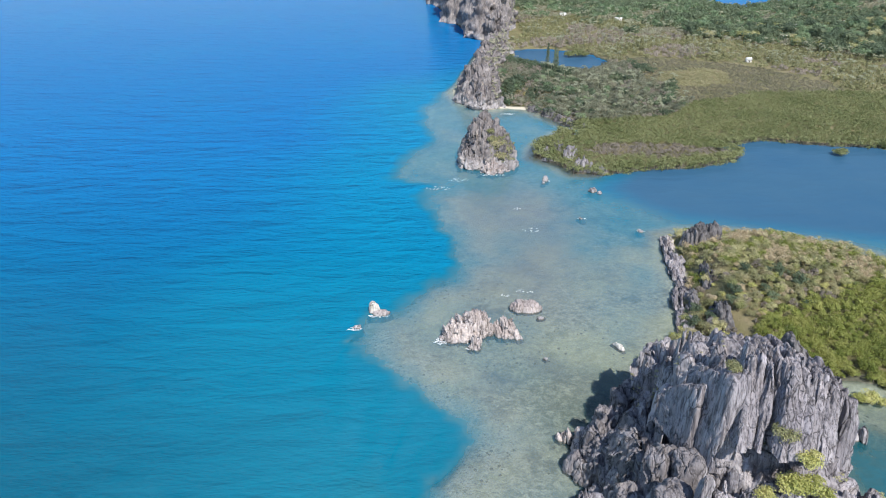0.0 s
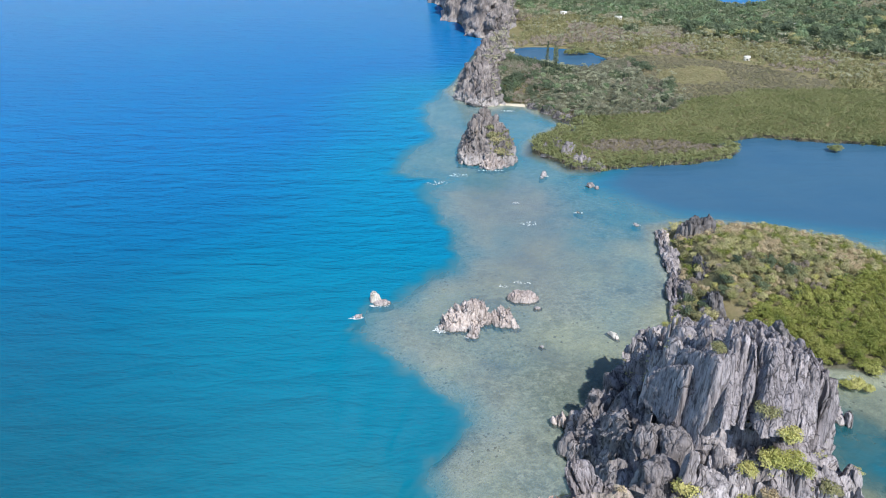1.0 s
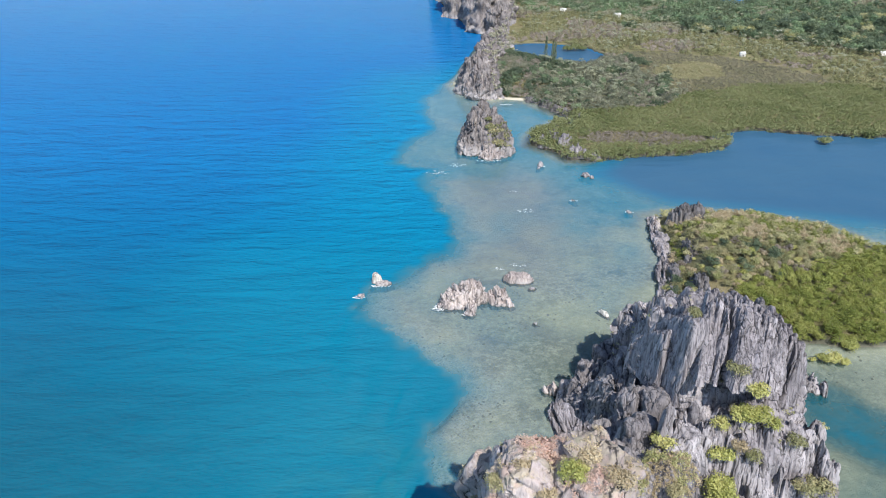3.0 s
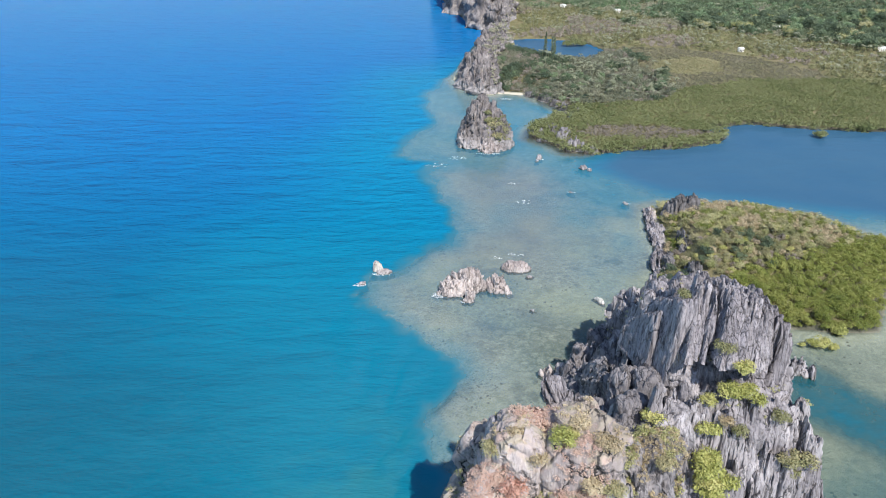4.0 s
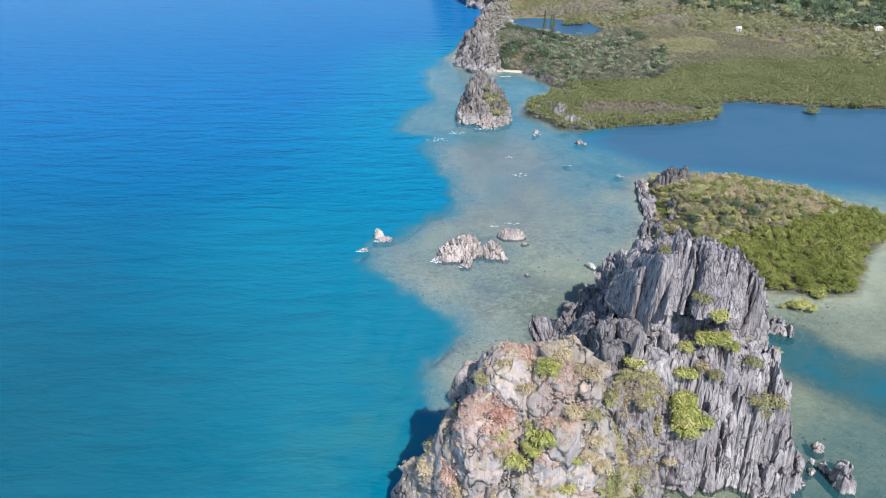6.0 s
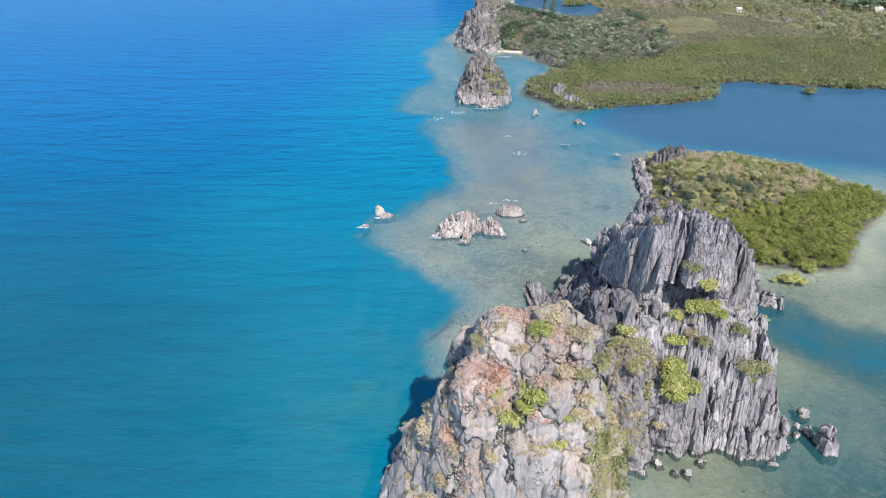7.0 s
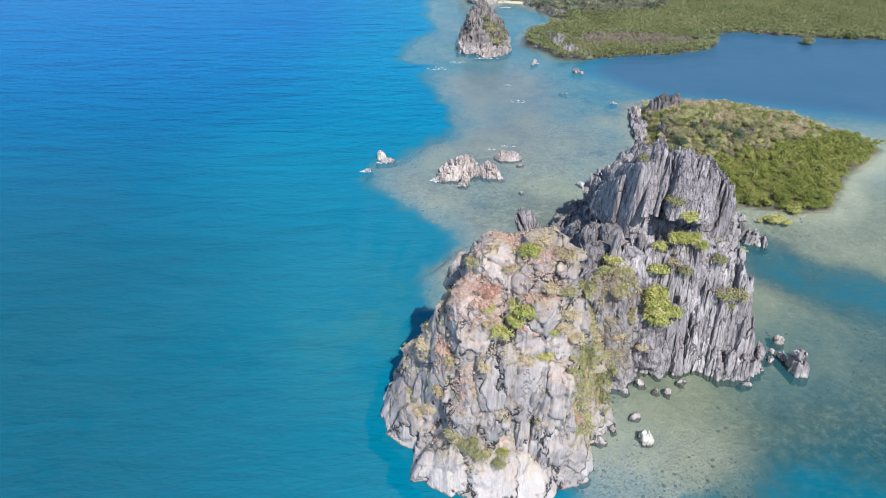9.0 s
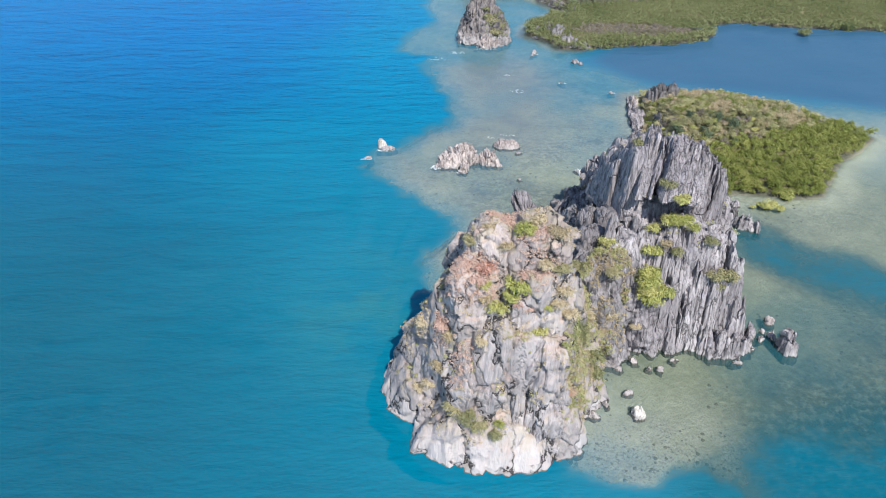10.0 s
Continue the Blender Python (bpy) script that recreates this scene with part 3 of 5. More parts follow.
# ---- rocks ----
def crag(cx, cy, rx, ry, rot, top, base=-3.0, taper=0.15, lean=(0, 0), box=0.3, square=2.6, flute=0.8, width=2.0, rough=1.2, block=0.0, cell=5.0, spike=0.0, seed=0, wobble=0.36, cut=(0, 0), tall=1.5, karren=0.0, small=0.45, nu=60, nv=36):
    """A rock mass of oval plan with steep fluted sides and a broken top, as (verts, quads, tris)."""
    phi = np.linspace(0, np.pi / 2, 500)
    rho, zeta = np.cos(phi) ** box, np.sin(phi) ** 0.9
    arc = np.concatenate([[0], np.cumsum(np.hypot(np.diff(rho) * (rx + ry) / 2, np.diff(zeta) * (top - base)))])
    s = np.linspace(0, arc[-1] * 0.992, nv)
    rho, zeta = np.interp(s, arc, rho)[:, None], np.interp(s, arc, zeta)[:, None]
    fine = np.linspace(0, 2 * np.pi, 1441)
    edge = (np.abs(np.cos(fine)) ** square + np.abs(np.sin(fine)) ** square) ** (-1 / square)
    run = np.concatenate([[0], np.cumsum(np.hypot(np.diff(edge * np.cos(fine) * rx), np.diff(edge * np.sin(fine) * ry)))])
    th = np.interp(np.linspace(0, run[-1], nu, endpoint=False), run, fine)[None, :]
    plan = (np.abs(np.cos(th)) ** square + np.abs(np.sin(th)) ** square) ** (-1 / square)
    wob = 1 - wobble / 2 + wobble * fbm(np.cos(th) * 1.3 + seed * 3.7, np.sin(th) * 1.3, seed * 1.9)
    r = plan * wob * rho * (1 - taper * zeta)
    lx, ly = r * np.cos(th) * rx, r * np.sin(th) * ry
    c, q = math.cos(radians(rot)), math.sin(radians(rot))
    z = base + zeta * (top - base) + 0 * lx
    x = cx + c * lx - q * ly + lean[0] * (z - base)
    y = cy + q * lx + c * ly + lean[1] * (z - base)
    p = np.stack([x, y, z], -1)
    du = np.roll(p, -1, 1) - np.roll(p, 1, 1)
    dv = np.gradient(p, axis=0)
    nrm = np.cross(du, dv)
    nrm /= np.linalg.norm(nrm, axis=-1, keepdims=True) + 1e-9
    o = seed * 13.1
    wx = lx + o - 0.1 * z + 0.5 * width * (fbm(lx / (4 * width), ly / (6 * width), z / (5 * width)) - 0.5)
    d = rough * 2 * (fbm((x + o) / 9, y / 9, z / 9, 2) - 0.5) + (0.35 if tall < 2 else 0.14) * rough * (fbm(x / 1.5, (y + o) / 1.5, z / 1.5, 3) - 0.5)
    if flute:
        f1, f2, who, tilt = cells(wx / width, (ly + o) / (width * 4), z / (width * 13))
        d = d + flute * (1.7 * (who - 0.5) + 1.0 * tilt - 0.8 * smooth(0.10, 0.0, f2 - f1))
        f1, f2, who, tilt = cells(wx / (0.4 * width), ly / (width * 2.2), (z + o) / (width * 9))
        d = d + flute * (0.5 * (who - 0.5) + 0.45 * tilt - 0.3 * smooth(0.15, 0.0, f2 - f1))
        d = d + karren * (1.6 * np.minimum(f1, 0.9) ** 2 - 0.4)
        f1, f2, who, tilt = cells(wx / (0.75 * width) + 3.3, ly / (width * 2.0) + 0.15 * z / width, (z + o) / (width * 12))
        d = d + karren * (1.5 * np.minimum(f1, 0.9) ** 2 - 0.3 + 0.6 * (who - 0.5))
        d = d + flute * 0.7 * (ridged(wx / (2.6 * width), ly / (width * 9), z / (width * 14)) - 0.6)
    if block:
        f1, f2, who, tilt = cells((x - 0.12 * z + o) / cell, (y + 0.5 * rough * vnoise(x / 3, y / 3, z / 3)) / cell, z / (cell * tall))
        d = d + block * (1.5 * (who - 0.5) + 1.8 * tilt - 0.9 * smooth(0.06, 0.0, f2 - f1))
        f1, f2, who, tilt = cells((x + o) / (0.4 * cell), y / (0.4 * cell), z / (0.37 * tall * cell))
        d = d + block * (small * (who - 0.5) + 1.4 * small * tilt)
    p = p + nrm * d[..., None]
    f1, f2, who, tilt = cells(wx / (width * 1.1), (ly + o) / (width * 2.6), 0 * wx)
    p[..., 2] += spike * (1.6 * (who - 0.5) + 0.8 * (0.45 - f1) + 0.5 * tilt) * smooth(0.55, 0.95, zeta)
    p[..., 2] += (cut[0] * lx / rx * 0.5 + cut[1] * ly / ry) * smooth(0.3, 1.0, zeta)
    v = np.concatenate([p.reshape(-1, 3), p[-1].mean(0, keepdims=True)])
    i = np.arange(nu * nv).reshape(nv, nu)
    quads = np.stack([i[:-1], np.roll(i[:-1], -1, 1), np.roll(i[1:], -1, 1), i[1:]], -1).reshape(-1, 4)
    tris = np.stack([i[-1], np.roll(i[-1], -1), np.full(nu, nu * nv)], -1)
    return v, quads, tris


RIDGES = []


def rock_thing(name, label, material, masses, at, category="rock", group="", **common):
    """A rock of several masses, each a part of its own."""
    root = thing(name, at[0], at[1], 0, label, category, group)
    for n, row in enumerate(masses):
        opts = dict(common)
        opts.update(row[6] if len(row) > 6 else {})
        mat = opts.pop("mat", material)
        pname = opts.pop("part", "crag")
        opts.setdefault("seed", n + at[0] * 0.37)
        v, q, t = crag(*row[:6], **opts)
        if name in ("limestone_island", "headland", "sea_stack"):
            RIDGES.append((v, q, mat))
        part(pname, mesh_of(pname, v - np.array([at[0], at[1], 0]), q, t), mat, root)
    return root


D = dict
big = D(nu=300, nv=130)
mid = D(nu=124, nv=62)
limestone_island = rock_thing("limestone_island", "tall grey fluted limestone island rising from the reef", ROCK_GREY, [
    # the rounded southern dome with its pale foot
    (22, 74, 20.5, 22, 10, 45.5, D(mat=ROCK_DOME, taper=0.16, block=1.7, cell=10, tall=2.2, flute=0.35, width=2.6, rough=1.5, small=0.22, **big)),
    (7.8, 73.5, 13, 16, 20, 38, D(mat=ROCK_DOME, taper=0.36, box=0.4, block=1.4, cell=8, tall=2.2, flute=0.25, width=2.4, rough=1.4, small=0.2, **mid)),
    (1.2, 77, 14.5, 18, 15, 20, D(mat=ROCK_DOME, taper=0.5, box=0.5, flute=0.2, block=0.9, cell=8, tall=2.0, rough=1.2, small=0.2, **mid)),
    (15, 58.5, 19.5, 13.5, -6, 13.5, D(mat=ROCK_DOME, taper=0.45, box=0.42, flute=0.2, block=0.8, cell=8, tall=2.0, rough=1.2, small=0.2, **mid)),
    (33, 61, 8.5, 9.5, 0, 12, D(mat=ROCK_DOME, taper=0.25, flute=0.1, block=0.7, rough=1.0, small=0.2, part="boulder", **mid)),
    (30, 59, 7, 7.5, 0, 32, D(mat=ROCK_DOME, taper=0.2, flute=0.5, width=1.8, block=0.8, cell=5, rough=1.0, small=0.25, part="slab", **mid)),
    (16, 71, 6.6, 6.6, 20, 57.0, D(mat=ROCK_TOP, base=42, box=0.42, taper=0.0, flute=0.1, block=0.7, small=0.2, part="boulder", **mid)),
    (26.8, 70.5, 7.4, 8.2, -15, 58.0, D(mat=ROCK_TOP, base=44, box=0.38, taper=-0.05, flute=0.1, block=0.9, small=0.2, part="boulder", **mid)),
    (12.3, 66, 7.2, 6.4, 10, 48.5, D(mat=ROCK_TOP, base=33, box=0.42, taper=0.0, flute=0.1, block=0.6, small=0.2, part="boulder", **mid)),
    (26, 64.5, 8.5, 6.0, 8, 48.5, D(mat=ROCK_DOME, base=32, box=0.25, taper=0.1, flute=0.4, width=1.8, block=0.8, small=0.2, part="boulder", **mid)),
    (21, 77, 5.5, 5, 0, 54, D(mat=ROCK_TOP, base=38, box=0.45, flute=0.15, block=0.6, part="boulder")),
    (28.8, 81.5, 4.4, 2.8, 8, 59.0, D(mat=ROCK_CREST, base=45, lean=(-0.50, 0.05), taper=0.55, flute=0.35, karren=0.4, width=0.9, rough=0.5, spike=0.5, wobble=0.2, part="blade", nu=90, nv=40)),
    (29.5, 81, 4.4, 2.8, 0, 55.5, D(mat=ROCK_CREST, base=45, lean=(-0.30, 0), taper=0.5, flute=0.35, karren=0.4, width=1.0, rough=0.6, spike=1.0, part="blade")),
    (28.5, 79, 4.0, 3.4, 20, 55.5, D(mat=ROCK_TOP, base=42, box=0.45, flute=0.2, block=0.5, part="boulder")),
    (57, 106, 6.5, 6.5, 0, 32.5, D(base=10, box=0.42, flute=0.35, block=0.7, part="boulder")),
    (27.5, 54.5, 3.0, 3.2, 0, 25, D(taper=0.25, flute=0.8, karren=0.4, width=1.2, rough=0.6, spike=1.0, lean=(-0.02, 0.08), part="slab", nu=100, nv=40)),
    (22.5, 53.5, 2.4, 3.2, 0, 28, D(mat=ROCK_DOME, taper=0.25, flute=0.6, karren=0.3, width=1.6, rough=0.6, spike=0.8, lean=(0, 0.1), part="slab", nu=100, nv=40)),
    (12, 77, 1.8, 2.4, 0, 53.5, D(base=40, flute=0.5, width=1.2, spike=1.4, part="blade")),
    (38, 77, 11, 13, -20, 25, D(mat=ROCK_DOME, taper=0.4, flute=0.4, block=0.9, rough=1.8, **mid)),
    # the saddle, its shade put into a darker grey rock
    (48, 101, 11, 17, 0, 29, D(mat=ROCK_BROKEN, taper=0.25, flute=0.6, block=1.3, cell=6, rough=2.0, spike=1.5, **mid)),
    (51, 132, 10, 26, 3, 25, D(mat=ROCK_BROKEN, taper=0.3, flute=0.4, block=1.6, cell=6, rough=1.8, spike=2, **mid)),
    (45, 152, 7, 11, 10, 13, D(mat=ROCK_BROKEN, taper=0.3, flute=0.3, block=1.4, cell=4, rough=1.6, spike=1.5, **mid)),
    # the body behind the fluted lower face, and its ledge
    (73, 124, 18.5, 24, 0, 33, D(taper=0.14, box=0.16, flute=1.0, karren=0.5, width=1.6, block=1.0, cell=7, rough=1.2, spike=0.8, **mid)),
    (70, 127, 14, 14.5, 0, 40, D(base=25, taper=0.1, box=0.25, block=1.2, cell=6, rough=1.2, **mid)),
    (61, 102, 9, 10, 0, 22, D(taper=0.2, flute=1.2, karren=0.5, width=1.8, block=0.8, rough=1.2, **mid)),
    (88, 110, 2.6, 5, -8, 33, D(flute=0.9, karren=0.4, spike=2.0, taper=0.3, part="blade")),
    (91, 150, 10, 25, 6, 27, D(flute=1.4, karren=0.6, width=2.0, spike=2.5, block=1.0, **mid)),
    (66, 165, 12, 18, 0, 27, D(flute=1.4, karren=0.6, width=2.0, spike=2.5, block=1.2, **mid)),
    (74, 193, 8, 11, 20, 9, D(flute=1.0, karren=0.5, spike=2.0, block=1.0, **mid)),
    # the core of the crest, behind its blades
    (56, 137, 4.0, 10, 6, 36, D(base=18, taper=0.2, spike=1.4, part="slab")),
    (57.6, 127.5, 2.6, 10.5, 12, 50, D(mat=ROCK_CREST, base=31, box=0.14, square=9, lean=(0.12, 0), taper=0.1, cut=(0, -6), flute=0.25, karren=0.12, width=1.0, rough=0.5, spike=0.8, wobble=0.08, part="slab", nu=170, nv=52)),
    (53.8, 132.0, 1.8, 8.0, 14, 43, D(mat=ROCK_CREST, base=29, box=0.14, square=9, lean=(0.12, 0), taper=0.1, cut=(0, -5), flute=0.25, karren=0.12, width=1.0, rough=0.5, spike=0.8, wobble=0.08, part="slab", nu=130, nv=44)),
    (62, 138, 5.0, 14, 2, 45, D(base=30, taper=0.05, spike=1.2, part="slab")),
    (69, 139, 6.0, 15, 0, 46, D(base=32, taper=0.05, spike=1.2, part="slab")),
    (76, 140, 5.5, 15, 4, 44, D(base=32, taper=0.05, spike=1.2, part="slab")),
    (83, 141, 5.0, 13, 6, 39, D(base=28, taper=0.1, spike=1.2, part="slab")),
    # broken boulders on the west flank, most in the grey darkened for shade
    (47, 141, 4.5, 4, 15, 19, D(part="boulder", mat=ROCK_BROKEN, block=0.9)), (46, 131, 4, 4.5, 40, 17, D(part="boulder", mat=ROCK_BROKEN, block=0.9)), (44, 116, 4, 5, 10, 18, D(part="boulder", mat=ROCK_BROKEN, block=0.9)),
    (45, 105, 4, 4, 0, 26, D(part="boulder", mat=ROCK_BROKEN, base=10, block=0.9)), (50, 125, 4, 4, 20, 30, D(part="boulder", mat=ROCK_BROKEN, base=12, block=0.9)), (49, 155, 4, 4, 20, 17, D(part="boulder", mat=ROCK_BROKEN, block=0.9)),
    (39, 150, 3.2, 4, 20, 6, D(part="boulder", mat=ROCK_BROKEN, block=0.9)), (53, 167, 5, 6, 20, 15, D(part="boulder", mat=ROCK_BROKEN, block=0.9)), (59, 176, 5, 5, 20, 12, D(part="boulder", mat=ROCK_BROKEN, block=0.9)),
    (40, 160, 4.0, 3.5, 20, 6, D(part="boulder", mat=ROCK_PINK)), (36, 163, 2.6, 2.2, 0, 4, D(part="boulder", mat=ROCK_PINK)),
    (42, 146, 5, 5, 0, 9, D(mat=ROCK_BROKEN, part="boulder", block=0.8)), (43, 138, 4, 5, 30, 10, D(mat=ROCK_BROKEN, part="boulder", block=0.8)), (46, 158, 5, 6, 0, 14, D(mat=ROCK_BROKEN, part="boulder", block=0.8)),
    (52, 148, 6, 6, 0, 22, D(mat=ROCK_BROKEN, part="boulder", block=0.8)), (55, 121, 6, 6.5, 0, 33, D(mat=ROCK_BROKEN, base=14, part="boulder", box=0.45, flute=0.3, block=0.5)),
    (49, 113, 5.5, 5.5, 0, 31, D(mat=ROCK_BROKEN, base=14, part="boulder", box=0.45, flute=0.3, block=0.5)), (44, 124, 5, 6, 0, 20, D(mat=ROCK_BROKEN, part="boulder", block=0.8)),
], (50, 110), "rock island", flute=1.0, width=1.9, rough=0.9, taper=0.12)



def blades(root, at, rows, material, taper=0.4, res=(36, 20), pname="blade", flute=0.22, width=0.9, karren=0.16, cut=2.2):
    """Upright limestone blades set side by side, each a part of its own."""
    for k, (x, y, thick, long, turn, z0, z1, lean) in enumerate(rows):
        v, q, t = crag(x, y, thick, long, turn, z1, base=z0, taper=taper, lean=lean, box=0.14, square=9, flute=flute, karren=karren, width=width, rough=0.4, spike=0.9, seed=200 + k * 1.7 + z0, wobble=0.08, cut=(cut * math.sin(k * 2.3), 1.2 * cut * math.sin(k * 1.1 + 1)), nu=res[0], nv=res[1])
        part(pname, mesh_of(pname, v - np.array([at[0], at[1], 0]), q, t), material, root)


rng_blade = np.random.default_rng(17)
# the crest: buttresses of thin slabs leaning back, parted by deep clefts
CREST_X = [49, 53, 57.5, 58, 60.2, 60.4, 62.0, 62.2, 66.2, 66.4, 68.0, 68.2, 74, 80, 80.5, 86]
CREST_Y = [138, 130, 120.5, 119, 117.5, 125, 125, 112, 111.5, 121, 121, 108.0, 107.0, 109, 114, 122]
CREST_TOP = [37, 46, 54.0, 56.0, 56.5, 50.0, 50.0, 56.0, 56.0, 49.5, 49.5, 56, 55.0, 51.0, 48.5, 42]
CREST_FOOT = [32.5, 36.5, 39.5, 39.5, 40, 35, 35, 40, 41, 36, 36, 41.5, 42, 40, 35, 29]
_thin, _front, _back, bx = [], [], [], 60.2
while bx < 84:
    thick = rng_blade.uniform(0.6, 1.5)
    front, top, foot = (float(np.interp(bx + thick, CREST_X, row)) for row in (CREST_Y, CREST_TOP, CREST_FOOT))
    step, rise = rng_blade.uniform(-0.9, 0.9), rng_blade.uniform(-1.4, 0.8)
    back, side = (0.3, 0.2) if front > 117 else (0.72, 0.34)
    _front.append((bx + thick - side * (top - foot) / 2, front + 4.6 + step, thick * 1.12, 4.6, rng_blade.uniform(-5, 5), foot + 0.8 + rng_blade.uniform(-0.6, 0.5), top + rise, (side, back)))
    if rng_blade.random() < 0.55 and front < 117:
        _thin.append((bx + rng_blade.uniform(0, 2 * thick), front + 0.72 * (top - foot) + rng_blade.uniform(1, 7), rng_blade.uniform(0.3, 0.5), rng_blade.uniform(1.0, 2.2), rng_blade.uniform(-8, 8), top - 9, top + rng_blade.uniform(-0.8, 1.6), (0.10, 0.1)))
    bx += thick * 1.75
for row_y, x0, x1 in ((126, 57, 86), (136, 55, 89), (146, 56, 91), (156, 58, 92)):
    bx = float(x0)
    while bx < x1:
        thick = rng_blade.uniform(0.7, 1.5)
        top = float(np.interp(row_y, [118, 141, 160], [54.0, 47.5, 37.0])) - 1.6 * max(0, 62 - bx) - 1.0 * max(0, bx - 77) + rng_blade.uniform(-1.8, 1.4)
        _back.append((bx + thick, row_y + rng_blade.uniform(-1.5, 1.5), thick * 1.1, 6.2, rng_blade.uniform(-8, 8), 20 if row_y > 150 else 28, top, (0.16, 0.05)))
        if rng_blade.random() < 0.5:
            _thin.append((bx + rng_blade.uniform(0, 2 * thick), row_y + rng_blade.uniform(-4, 4), rng_blade.uniform(0.3, 0.5), rng_blade.uniform(1.0, 2.4), rng_blade.uniform(-8, 8), top - 9, top + rng_blade.uniform(-0.6, 1.2), (0.08, 0.02)))
        bx += thick * 1.8
blades(limestone_island, (50, 110), _front, ROCK_CREST, 0.14, (110, 56), "slab", 0.22, 0.75, 0.15, 1.0)
blades(limestone_island, (50, 110), _back, ROCK_CREST, 0.3, (56, 30), "slab", 0.26, 0.9, 0.2, 1.0)
blades(limestone_island, (50, 110), _thin, ROCK_CREST, 0.5, (24, 14))

# the lower face: four tiers of upright blades stepping back, each falling away to the east
FACE_X = [50, 56, 61, 66, 72, 80, 90, 94, 100]
FACE_Y = [90, 90.5, 92, 90.5, 90, 91.5, 89.5, 92.5, 101]
_rows = []
for tier, (x0, x1, behind, z0, z_west, z_east) in enumerate(((56, 100, 0.6, -2, 13, 6), (53, 97, 3.8, -2, 24, 14), (50, 92, 7.2, 6, 31, 25), (50, 90, 11.5, 14, 34, 32))):
    bx = x0 + 0.3 * tier
    while bx < x1:
        thick = rng_blade.uniform(0.4, 0.8) if rng_blade.random() < 0.68 else rng_blade.uniform(1.0, 2.0)
        mass = vnoise(bx / 5.5 + 7 * tier, 9.1 + tier) - 0.5
        top = float(np.interp(bx, [x0, x1], [z_west, z_east])) + 10 * mass + rng_blade.uniform(-2.5, 2.0)
        east = max(0.0, bx - 88)
        y0 = float(np.interp(bx, FACE_X, FACE_Y)) + behind + 6.5 * mass + rng_blade.uniform(-0.4, 0.4)
        _rows.append((bx + rng_blade.uniform(-0.2, 0.2), y0 + 2.6, thick * 1.15, rng_blade.uniform(2.2, 3.2), rng_blade.uniform(-8, 8) - 2.0 * east, z0, max(3.0, top - 0.5 * east), (0.05 - 0.02 * east + 0.10 * (vnoise(bx / 6.0, 4.4) - 0.5), 0.14)))
        bx += thick * 1.5
blades(limestone_island, (50, 110), _rows, ROCK_GREY, 0.26, (52, 30), "blade", 0.30, 0.8, 0.16, 2.4)

rock_spit = rock_thing("rock_spit", "grey limestone spit of tilted slabs along the wooded island", ROCK_GREY, [
    (80, 203, 6, 8, -20, 4.5, D(mat=ROCK_PINK, spike=1.2)),
    (92, 228, 5, 13, -16, 2.6, D(spike=0.8, lean=(-0.3, 0))),
    (99.5, 252, 4.2, 15, -12, 2.4, D(spike=0.8, lean=(-0.3, 0))),
    (102.5, 278, 3.6, 17, -6, 2.2, D(spike=0.8, lean=(-0.3, 0))),
    (104, 299, 2.8, 9, -2, 2.2, D(spike=0.8, mat=ROCK_PINK)),
    (97, 240, 3, 10, -20, 6.0, D(spike=1.0, mat=ROCK_DARK)),
], (98, 255), "rock", flute=0.8, karren=0.3, width=1.6, rough=1.0, taper=0.3, nu=110, nv=50)
_rows = []
for k in range(60):
    f = rng_blade.uniform(0, 1)
    sx, sy = float(np.interp(f, [0, 0.25, 0.6, 1], [82, 93, 100.5, 104.5])), float(np.interp(f, [0, 0.25, 0.6, 1], [206, 232, 266, 303]))
    _rows.append((sx + rng_blade.uniform(-4.5, 3) * (1 - 0.5 * f), sy, rng_blade.uniform(0.5, 1.2), rng_blade.uniform(3.5, 8.5), -14 + rng_blade.uniform(-8, 8), -2.0,
                  rng_blade.uniform(0.6, 2.9) * (1 - 0.25 * f), (rng_blade.uniform(-0.5, -0.1), 0.0)))
blades(rock_spit, (98, 255), _rows, ROCK_CREST, 0.4, (44, 12), cut=0.5)
rock_thing("rock_outcrop", "dark jagged limestone outcrop on the wooded island", ROCK_DARK, [
    (120, 297, 10, 7, 0, 9.5, D(spike=2.2)), (114, 291, 6.5, 6, 0, 10, D(spike=2.2)),
], (118, 296), "rock", flute=1.2, width=2.0, rough=1.6, taper=0.3, nu=110, nv=50)
rock_thing("rock_outcrop", "dark jagged limestone outcrop among shrubs", ROCK_DARK, [
    (112, 192, 6, 8, 0, 15, D(spike=3)), (102, 226, 5, 13, -10, 9, D(spike=2)), (107, 256, 4, 12, -8, 9.5, D(spike=2)),
], (110, 215), "rock", flute=1.2, width=2.0, rough=1.6, taper=0.3, nu=110, nv=50)
reef_rock = rock_thing("reef_rock", "jagged pinkish limestone rock standing on the reef", ROCK_PINK, [
    (6, 219, 6.5, 4.5, 15, 5.5, D(lean=(-0.1, 0))), (14, 222, 6.5, 5, 15, 7.5, D(lean=(-0.2, 0))), (23.5, 221, 4, 3.8, 0, 6), (11, 213, 2.4, 2.8, 0, 2.2), (0.5, 217, 2.5, 1.8, 0, 1.2),
], (12, 220), "rock", flute=0.5, width=1.4, rough=0.8, taper=0.3, spike=1.2, block=0.8, cell=2.5, nu=80, nv=40)
_rows = []
